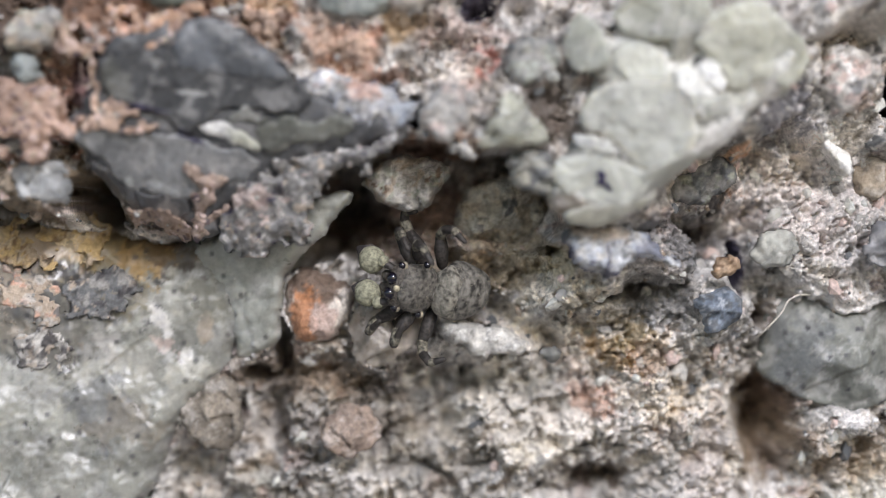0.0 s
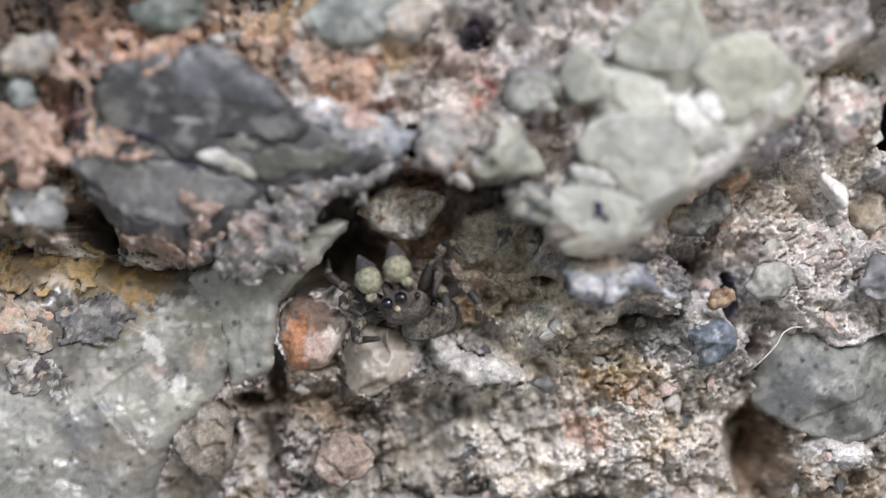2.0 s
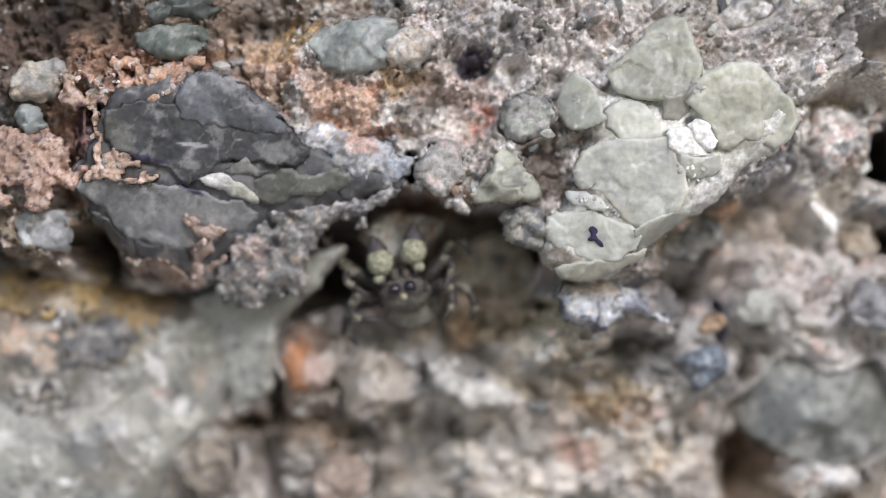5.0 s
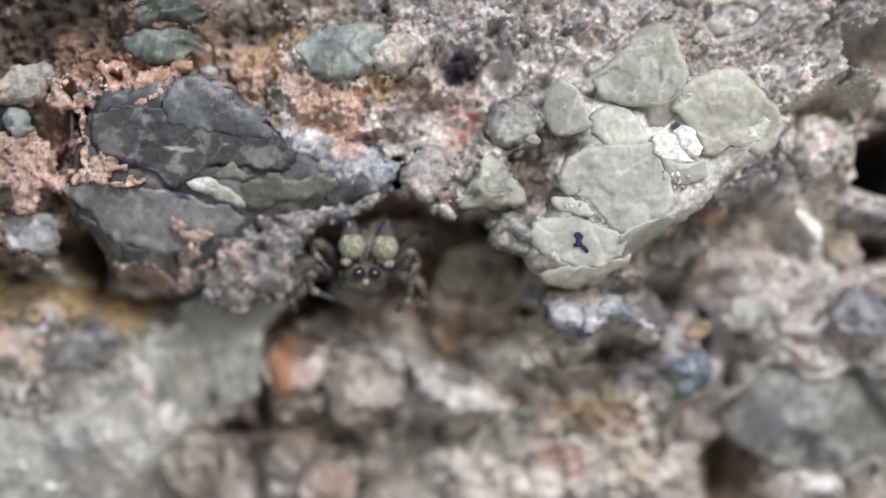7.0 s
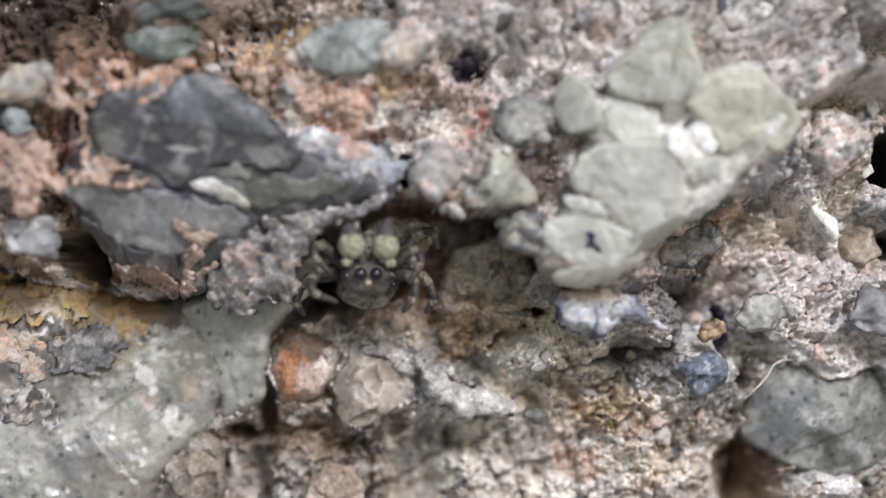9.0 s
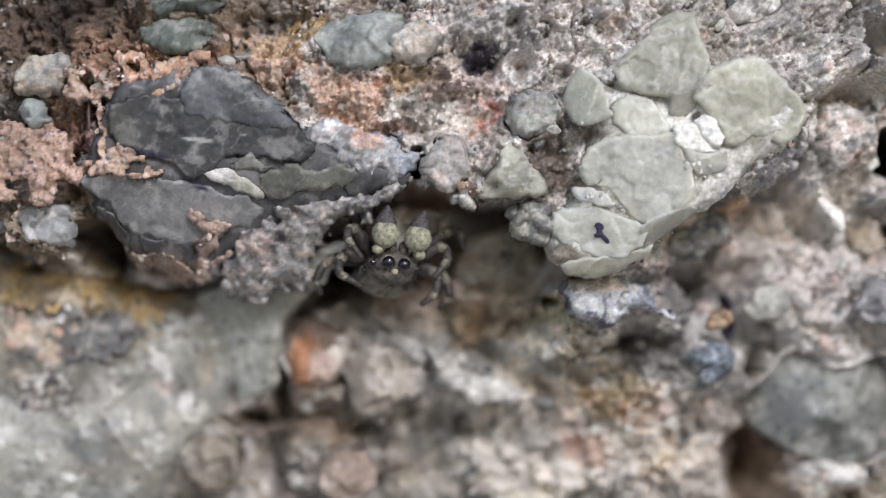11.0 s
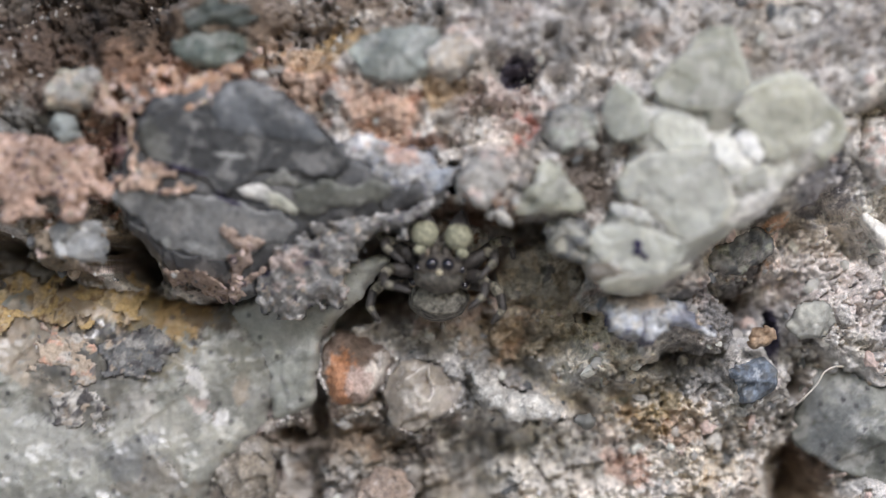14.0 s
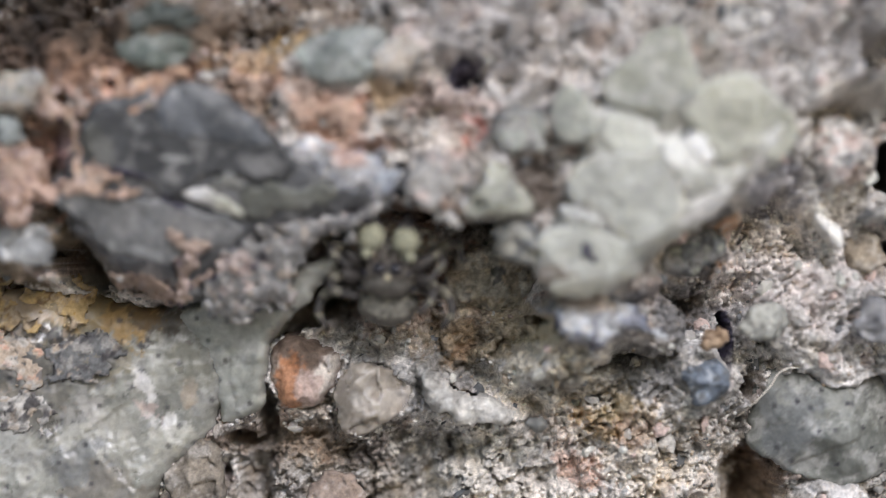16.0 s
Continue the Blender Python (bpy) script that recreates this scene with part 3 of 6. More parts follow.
LOWER_MIX = [(3.4, WHITE), (4.0, PALE), (2.4, ASH), (2.2, TAN), (1.4, PINK), (0.6, SLATE), (0.4, BROWN), (0.5, CLOUD)]
UPPER_MIX = [(2.6, WHITE), (4.0, PALE), (2.2, ASH), (1.8, TAN), (0.8, PINK), (0.4, ROSE), (0.7, SLATE), (0.4, BROWN)]
# mineral colours; dark entries lying over HOLLOWS paint their shade into the wall
WALL_STAINS_SHADE = [
    (-10.24, 2.83, 1.37, 1.37, 0, ROSE, 0.85, 0.8),
    (-7.82, 4.87, 2.16, 0.86, -15, ROSE, 0.8, 0.9),
    (-4.79, 4.76, 0.86, 0.72, 0, ROSE, 0.7, 0.8),
    (-8.98, 5.73, 2.73, 0.86, 0, BROWN, 0.85, 0.8),
    (-3.66, 6.21, 3.73, 0.50, 0, (0.24, 0.19, 0.15), 0.7, 0.9),
    (-8.27, 6.24, 4.03, 0.65, 0, (0.09, 0.075, 0.065), 0.8, 0.9),
    (-10.26, 4.27, 1.73, 0.86, 0, BROWN, 0.5, 1.0),
    (-9.38, 3.27, 0.58, 1.15, 0, (0.10, 0.05, 0.07), 0.7, 0.8),
    (-4.23, 5.63, 1.00, 0.57, 0, OCHRE, 0.6, 0.8),
    (-2.91, 3.85, 1.00, 0.79, -25, ROSE, 0.8, 0.6),
    (-1.19, 4.29, 0.72, 0.50, 0, BROWN, 0.7, 0.7),
    (-0.47, 3.94, 1.00, 0.72, 0, (0.52, 0.46, 0.40), 0.8, 0.7),
    (0.38, 4.31, 1.29, 0.57, 0, (0.60, 0.50, 0.46), 0.8, 0.8),
    (1.08, 5.82, 2.01, 0.72, 0, (0.56, 0.53, 0.52), 0.6, 0.9),
    (9.93, 5.48, 1.57, 1.28, 0, (0.62, 0.58, 0.55), 0.7, 0.8),
    (0.39, 3.52, 0.64, 0.50, 0, PINK, 0.8, 0.6),
    (0.94, 3.67, 0.24, 0.37, -15, (0.52, 0.22, 0.18), 0.75, 0.6),
    (2.66, 5.70, 2.58, 0.64, -10, (0.56, 0.53, 0.51), 0.6, 0.9),
    (4.09, 4.99, 0.36, 1.00, -30, WHITE, 0.8, 0.6),
    # recess left of the quartz lump, its shade painted umber
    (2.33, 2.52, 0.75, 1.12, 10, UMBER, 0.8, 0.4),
    (-1.30, 1.00, 1.69, 1.38, 0, PALE, 0.45, 1.0),
    (0.39, -0.37, 1.72, 0.78, 0, ROSE, 0.4, 0.9),
    (0.52, -1.30, 2.02, 1.09, 0, TAN, 0.65, 0.9),
    # hollow left of the spider: overhang shade painted umber
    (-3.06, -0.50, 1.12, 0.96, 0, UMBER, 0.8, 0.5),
    # olive shadow below the slab, painted onto the wall
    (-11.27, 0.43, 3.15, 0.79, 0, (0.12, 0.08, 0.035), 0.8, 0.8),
    # gap between slab end and pebble: black-purple shadow painted in
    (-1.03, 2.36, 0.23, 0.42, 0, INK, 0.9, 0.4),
    (-0.62, 1.54, 0.92, 0.43, 0, (0.30, 0.16, 0.09), 0.7, 0.7),
    (1.60, -1.77, 1.24, 0.78, -30, TAN, 0.5, 0.8),
    (7.46, 1.26, 0.50, 0.16, 50, (0.66, 0.43, 0.29), 1.0, 0.35),
    (7.79, 0.95, 0.55, 0.12, -40, (0.66, 0.43, 0.29), 1.0, 0.35),
    (7.87, 1.33, 0.40, 0.12, 45, (0.66, 0.43, 0.29), 1.0, 0.35),
    (7.64, 0.58, 0.25, 0.60, 5, (0.66, 0.43, 0.29), 1.0, 0.35),
    (8.62, -0.05, 1.38, 1.22, 0, (0.70, 0.63, 0.59), 0.75, 0.9),
    (10.62, -0.60, 1.99, 1.15, 0, (0.74, 0.67, 0.65), 0.75, 0.9),
    (8.60, -2.12, 1.22, 0.92, 0, WHITE, 0.7, 0.8),
    (10.92, -1.83, 2.30, 0.92, 0, WHITE, 0.6, 0.9),
    (9.40, 1.24, 1.99, 1.68, 0, (0.72, 0.68, 0.65), 0.75, 0.9),
    (9.87, 3.53, 1.38, 1.68, 20, PALE, 0.6, 0.9),
    (10.02, 2.00, 0.31, 0.77, 15, WHITE, 0.8, 0.4),
    (9.27, 4.91, 0.54, 0.84, 20, WHITE, 0.7, 0.6),
    (11.26, 3.07, 0.92, 0.54, 30, PINK, 0.5, 0.8),
    (4.39, -4.29, 0.86, 0.70, 0, OCHRE, 0.75, 0.8),
    (3.91, -5.53, 1.09, 0.78, 0, ROSE, 0.6, 0.8),
    (4.23, -4.91, 0.78, 0.47, 0, BLUE, 0.7, 0.7),
    (6.89, -4.79, 0.94, 0.62, 0, TAN, 0.5, 0.8),
    # brown groove, coloured darker still to stand in for its shade
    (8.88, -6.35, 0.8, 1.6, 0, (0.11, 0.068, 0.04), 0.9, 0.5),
    (7.67, -6.36, 0.63, 1.88, 0, WHITE, 0.45, 0.7),
    (2.68, -2.87, 1.71, 0.54, -25, WHITE, 0.6, 0.8),
    # pit at the bottom, its dark interior painted umber
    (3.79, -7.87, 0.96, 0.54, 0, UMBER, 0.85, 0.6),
    (12.40, -7.05, 1.88, 0.86, 0, (0.52, 0.48, 0.40), 0.75, 0.8),
    (2.34, -6.92, 1.09, 0.62, 0, (0.70, 0.66, 0.58), 0.7, 0.8),
    # crevice below the orange pebble and boulder edge, shade painted brown
    (-4.24, -4.75, 1.90, 0.71, -10, BROWN, 0.5, 0.8),
    (-2.03, -5.17, 1.43, 0.48, 0, BROWN, 0.5, 0.9),
    # wider dark band below the same pebble, also painted shade
    (-3.45, -4.76, 2.37, 0.63, 0, (0.20, 0.165, 0.13), 0.5, 0.8),
    (-1.09, -5.74, 2.06, 0.71, 0, (0.22, 0.195, 0.17), 0.5, 0.8),
    (-4.56, -6.33, 1.74, 0.95, 0, (0.26, 0.22, 0.18), 0.45, 0.8),
    (5.65, -2.59, 1.87, 0.94, 0, SLATE, 0.2, 0.9),
    (6.61, -0.88, 1.33, 0.86, 0, (0.15, 0.15, 0.16), 0.65, 0.8),
    (4.25, -2.73, 1.40, 0.62, 0, (0.62, 0.58, 0.52), 0.5, 0.9),
    (-0.75, -5.17, 2.02, 0.78, 0, SLATE, 0.45, 0.9),
    (2.51, -4.89, 3.58, 1.40, 0, WHITE, 0.5, 1.0),
    (10.02, -7.17, 2.51, 0.94, 0, TAN, 0.5, 0.9),
    (12.03, -7.50, 1.92, 0.64, 0, TAN, 0.5, 0.8),
    # crack beside the blue stone: darkness inside it painted ink
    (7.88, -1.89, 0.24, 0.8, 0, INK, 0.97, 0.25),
    # shallow hole above the ledge, its depth of shade painted ink
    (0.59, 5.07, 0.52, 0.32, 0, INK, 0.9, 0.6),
    # two deep hollows on the right: unlit interior painted near black
    (14.71, 3.39, 1.62, 1.13, 0, NEAR_BLACK, 0.9, 0.3),
    (13.26, 0.61, 0.59, 0.49, 0, NEAR_BLACK, 0.85, 0.3),
    (8.71, 2.47, 0.69, 1.07, -20, (0.20, 0.20, 0.23), 0.7, 0.9),
    (2.84, -2.17, 1.79, 0.53, -20, (0.66, 0.60, 0.50), 0.85, 0.7),
    (2.62, -1.63, 0.62, 0.34, 0, (0.48, 0.42, 0.26), 0.6, 0.8),
    (0.51, -2.00, 0.93, 0.47, 0, (0.36, 0.22, 0.12), 0.6, 0.8),
    (-5.01, 4.73, 0.60, 0.45, -30, (0.60, 0.45, 0.36), 0.8, 0.7),
    (-4.68, 4.37, 0.30, 0.40, 0, (0.60, 0.45, 0.36), 0.8, 0.7),
    (-3.30, 4.09, 0.75, 0.50, -35, (0.60, 0.45, 0.36), 0.8, 0.7),
    (-2.43, 3.95, 0.50, 0.45, 0, (0.60, 0.45, 0.36), 0.8, 0.7),
    (-2.50, 3.37, 0.50, 0.25, -25, (0.60, 0.45, 0.36), 0.8, 0.7),
    (-10.54, 4.39, 0.80, 0.60, 0, (0.50, 0.34, 0.25), 0.85, 0.55),
    (-9.39, 4.98, 0.90, 0.60, -10, (0.36, 0.22, 0.15), 0.85, 0.55),
    (-11.42, 5.11, 0.90, 0.50, 0, (0.20, 0.15, 0.11), 0.85, 0.55),
    (-1.42, 4.47, 0.55, 0.70, 0, (0.40, 0.29, 0.18), 0.85, 0.55),
    (0.59, 3.72, 0.60, 0.45, 10, (0.60, 0.30, 0.25), 0.85, 0.55),
    (-9.68, 5.63, 1.20, 0.35, -10, (0.34, 0.23, 0.17), 0.85, 0.55),
    (-7.22, 5.65, 1.10, 0.50, 0, (0.16, 0.15, 0.12), 0.85, 0.55),
    (-5.92, 5.81, 0.50, 0.40, 0, (0.60, 0.46, 0.36), 0.85, 0.55),
    (-4.90, 5.38, 0.70, 0.35, 0, (0.42, 0.30, 0.20), 0.85, 0.55),
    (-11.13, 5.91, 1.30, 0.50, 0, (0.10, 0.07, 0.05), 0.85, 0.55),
    (2.49, 5.45, 1.30, 0.80, -20, (0.62, 0.58, 0.55), 0.85, 0.7),
    (-0.11, 3.54, 0.90, 0.50, 0, (0.56, 0.52, 0.48), 0.85, 0.55),
    (2.27, -1.40, 0.9, 0.45, 20, (0.46, 0.40, 0.30), 0.85, 0.7),
    (1.44, -1.87, 0.7, 0.4, 10, (0.44, 0.38, 0.29), 0.8, 0.8),
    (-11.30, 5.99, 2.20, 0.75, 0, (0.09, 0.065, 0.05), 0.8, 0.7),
    (-8.26, 5.95, 1.20, 0.50, 0, (0.20, 0.14, 0.10), 0.8, 0.7),
    (-11.72, 3.88, 0.70, 0.70, 0, (0.26, 0.25, 0.23), 0.8, 0.7),
    (-12.88, 4.60, 1.20, 1.00, 0, (0.22, 0.17, 0.13), 0.8, 0.7),
    (5.61, -2.38, 1.00, 0.75, 0, (0.20, 0.195, 0.19), 0.6, 0.8),
    (6.11, -1.31, 0.70, 0.50, 0, (0.17, 0.17, 0.175), 0.6, 0.8),
    (4.58, -3.63, 0.65, 0.55, 0, (0.36, 0.28, 0.16), 0.8, 0.8),
    (2.97, -2.31, 0.90, 0.30, 25, (0.60, 0.58, 0.53), 0.8, 0.6),
    (1.12, -2.39, 0.80, 0.35, 0, (0.40, 0.34, 0.24), 0.75, 0.8),
    (0.04, -1.77, 0.70, 0.40, 0, (0.34, 0.28, 0.20), 0.7, 0.8),
    (6.71, -5.23, 0.70, 0.90, 0, (0.24, 0.245, 0.24), 0.6, 0.9),
    (7.29, -6.45, 0.50, 1.00, 0, (0.66, 0.60, 0.56), 0.7, 0.7),
    (5.00, -4.75, 0.50, 0.60, 0, (0.56, 0.44, 0.36), 0.7, 0.8),
    (-0.77, -5.25, 1.30, 0.60, 0, (0.20, 0.19, 0.17), 0.6, 0.9),
    (2.05, -5.55, 1.10, 0.60, 0, (0.60, 0.60, 0.60), 0.6, 0.9),
    (1.30, -6.35, 1.70, 0.80, 0, (0.58, 0.53, 0.47), 0.6, 0.9),
    (5.90, -5.90, 1.30, 1.10, 0, (0.60, 0.54, 0.48), 0.6, 0.9),
    (3.30, -4.30, 1.00, 0.55, 0, (0.60, 0.50, 0.42), 0.6, 0.9),
    (5.60, -4.30, 0.80, 0.50, 0, (0.50, 0.36, 0.26), 0.6, 0.9),
    (-0.40, -7.00, 1.60, 0.60, 0, (0.46, 0.42, 0.36), 0.6, 0.9),
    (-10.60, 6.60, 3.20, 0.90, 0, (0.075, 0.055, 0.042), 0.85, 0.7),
    (-5.40, 6.70, 2.40, 0.70, 0, (0.16, 0.12, 0.09), 0.8, 0.8),
    (-9.90, 5.25, 1.30, 0.50, 0, (0.17, 0.11, 0.08), 0.75, 0.8),
    (-12.60, 5.30, 1.60, 1.00, 0, (0.13, 0.09, 0.07), 0.8, 0.8),
    (-6.60, 5.05, 0.90, 0.35, 0, (0.26, 0.15, 0.10), 0.7, 0.8),
    (9.60, 6.30, 2.40, 0.80, 0, (0.36, 0.33, 0.31), 0.7, 0.9),
    (12.60, 5.00, 1.60, 1.10, 0, (0.30, 0.28, 0.27), 0.6, 0.9),
    (1.60, -5.30, 2.00, 1.00, 0, (0.74, 0.70, 0.64), 0.7, 1.0),
    (3.70, -6.30, 1.80, 1.10, 0, (0.74, 0.69, 0.63), 0.65, 1.0),
    (5.40, -5.10, 1.20, 0.90, 0, (0.70, 0.64, 0.56), 0.6, 1.0),
    (2.60, -3.30, 1.40, 0.50, -10, (0.70, 0.66, 0.60), 0.65, 0.9),
    (4.30, -4.20, 0.60, 0.40, 0, (0.46, 0.31, 0.15), 0.7, 0.9),
    (3.70, -5.60, 0.70, 0.45, 0, (0.56, 0.36, 0.28), 0.6, 0.9),
    (11.40, 5.95, 2.60, 1.00, 0, (0.27, 0.255, 0.245), 0.75, 0.9),
    (2.30, -2.55, 1.50, 0.42, 35, (0.68, 0.63, 0.54), 0.8, 0.7),
    (3.90, -3.10, 1.20, 0.55, 10, (0.60, 0.55, 0.48), 0.6, 0.9),
]


def spread(lo, hi, fine, reach, grow=1.18):
    """Even steps from lo to hi, then widening ones out to reach on both sides."""
    core = np.arange(lo, hi + fine / 2, fine)
    out, s = [], fine
    while sum(out) < reach:
        s *= grow
        out.append(s)
    tail = np.cumsum(out)
    return np.r_[(lo - tail)[::-1], core, hi + tail]


def rock_face():
    gx, gz = spread(-15.5, 15.5, 0.043, 400), spread(-10, 10, 0.043, 400)
    x, z = (a.ravel() for a in np.meshgrid(gx, gz))
    y = wall_surface(x, z)
    number = np.arange(x.size).reshape(len(gz), len(gx))
    q = np.stack([number[:-1, :-1], number[:-1, 1:], number[1:, 1:], number[1:, :-1]], -1).reshape(-1, 4)
    lx, lz = np.array(LEDGE).T
    upper = step(-0.2, 0.6, z - np.interp(x, lx, lz) + 0.5 * fbm(x, z, 1.5, 401, 4))[:, None]
    upper = upper * (1 - step(6.5, 9.0, x))[:, None]
    tint = mixed(speckle(x, z, LOWER_MIX, 1.3, 411, 0.4), speckle(x, z, UPPER_MIX, 0.9, 431, 0.4), upper)
    dust = step(0.02, 0.45, fbm(x, z, 2.0, 481, 5, 0.6))[:, None] * (1 - 0.2 * upper)
    tint = mixed(tint, np.array((0.76, 0.725, 0.70)), 0.72 * dust)
    tint = stained_shaded(tint, x, z, WALL_STAINS_SHADE, 451)
    broad = fbm(x, z, 3.2, 461, 3, 0.6)[:, None]
    tint = tint * (1.1 + 0.3 * broad)
    shale = step(0.1, 0.55, fbm(x, z, 1.9, 491, 5, 0.6))[:, None]
    tint = mixed(tint, tint * np.array((0.42, 0.44, 0.46)), 0.6 * shale * ((1 - 0.7 * step(6.5, 9.5, x)) * (1 - 0.6 * step(-0.5, 1.5, x) * step(-3.0, -4.0, z)))[:, None])
    warm = step(0.0, 0.7, fbm(x, z, 2.4, 465, 4, 0.6))[:, None]
    tint = mixed(tint, tint * np.array((1.03, 1.0, 0.94)), warm)
    soot = step(0.5, 0.9, fbm(x, z, 1.4, 471, 5, 0.6))[:, None]
    tint = mixed(tint, np.array(NEAR_BLACK), 0.35 * soot)
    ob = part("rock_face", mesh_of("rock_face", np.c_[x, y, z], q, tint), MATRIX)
    return tagged(ob, "weathered grey and pinkish granular rock face with dark hollows", "rock", kind="structure")


def stone(name, label, category, outline, y, thick, seed, tint, material, parent=None, group="", **shape):
    ob = part(name, stone_mesh(name, outline, y, thick, seed, tint, **shape), material, parent)
    if thick > 0.38:
        SOCKETS.append((smoothed(outline), y, thick, shape.get("lean", (0, 0))))
    return tagged(ob, label, category, group) if parent is None else ob


# ---- crumbly pieces on crusts ----
def grain_meshes():
    """A few angular grains, in millimetres of radius 1, for sharing."""
    out = []
    for n, (color, material) in enumerate([(PALE, QUARTZ), (PALE, GRANULAR), (TAN, GRANULAR), (ASH, GRANULAR), (PINK, GRANULAR), (CLOUD, QUARTZ), (SLATE, FLINT), (CLOUD, GRANULAR), (ROSE, CRUST), (BROWN, CRUST), (OCHRE, CRUST), (INK, CRUST), (WHITE, GRANULAR)]):
        bm = bmesh.new()
        bmesh.ops.create_icosphere(bm, subdivisions=1, radius=1)
        r = random.Random(70 + n)
        for v in bm.verts:
            v.co *= 0.72 + 0.5 * r.random()
            v.co.y *= 0.75
        me = bpy.data.meshes.new("grain")
        bmesh.ops.scale(bm, vec=(MM, MM, MM), verts=bm.verts)
        bm.to_mesh(me)
        bm.free()
        layer = me.color_attributes.new("pigment", "FLOAT_COLOR", "POINT")
        layer.data.foreach_set("color", np.tile((*color, 1.0), len(me.vertices)).astype(np.float32))
        me.materials.append(material)
        out.append(me)
    return out


GRAIN_KINDS = []


def strew(parent, outline, count, kinds, seed, sizes=(0.09, 0.12, 0.16, 0.21)):
    """Small broken pieces stuck to a crust, each a part of it."""
    if not GRAIN_KINDS:
        GRAIN_KINDS.extend(grain_meshes())
    r, poly = random.Random(seed), smoothed(outline)
    lo, hi, n = poly.min(0), poly.max(0), 0
    for _ in range(count * 12):
        x, z = r.uniform(lo[0], hi[0]), r.uniform(lo[1], hi[1])
        if n >= count:
            break
        if inside(np.array([x]), np.array([z]), poly)[0] < 0.12:
            continue
        row, column = raster(np.array([x]), np.array([z]))
        y, size = float(FRONT[row[0], column[0]]), r.choice(sizes)
        if y > 50:
            continue
        ob = new("nodule", GRAIN_KINDS[r.choice(kinds)])
        ob.parent = parent
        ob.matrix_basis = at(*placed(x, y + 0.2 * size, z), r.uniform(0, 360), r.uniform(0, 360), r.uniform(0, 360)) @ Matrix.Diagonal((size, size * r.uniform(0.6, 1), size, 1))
        n += 1


# ---- the upper ledge ----
SLAB_LEAN = (0.02, -0.75)
slab = stone("stone_slab", "dark grey layered flint slab with pink crust along its edges", "stone",
    [(-9.94, 1.91), (-9.72, 2.35), (-9.36, 2.94), (-9.07, 3.83), (-8.34, 4.43), (-7.31, 4.66), (-6.29, 4.92), (-5.55, 4.67), (-4.81, 3.94), (-3.77, 3.21), (-2.44, 2.63), (-1.41, 2.72), (-1.08, 2.20), (-1.33, 1.68), (-2.43, 1.31), (-3.90, 1.07), (-4.78, 0.48), (-5.66, -0.12), (-6.68, -1.01), (-7.27, -0.72), (-7.94, -0.36), (-8.53, -0.07), (-9.01, 0.30), (-9.34, 0.81), (-9.61, 1.40)],
    -1.9, 0.9, 501, pigment((0.085, 0.086, 0.09), (), 503, vary=0.25, cloudy=0.25, specks=0.25, patch=0.25), FLINT, lean=SLAB_LEAN, edge=0.45, rough=0.08, facet=0.06, facet_size=1.8, ragged=0.2)


def seat(outline, proud):
    """The plane that lies on the stones behind an outline, that far proud of them: its depth at the middle and its lean."""
    poly = smoothed(outline)
    column, row = (a.ravel() for a in np.meshgrid(np.arange(330), np.arange(200)))
    x, z = column / 10 - 16.45, row / 10 - 9.95
    y = FRONT[row, column]
    held = (inside(x, z, poly) > 0) & (y < 50)
    mx, mz = poly.mean(0)
    base = np.c_[np.ones(held.sum()), x[held] - mx, z[held] - mz]
    fit = np.linalg.lstsq(base, y[held], rcond=None)[0]
    off = np.percentile(y[held] - base @ fit, 30)
    return float(fit[0] + off - proud), (float(fit[1]), float(fit[2]))


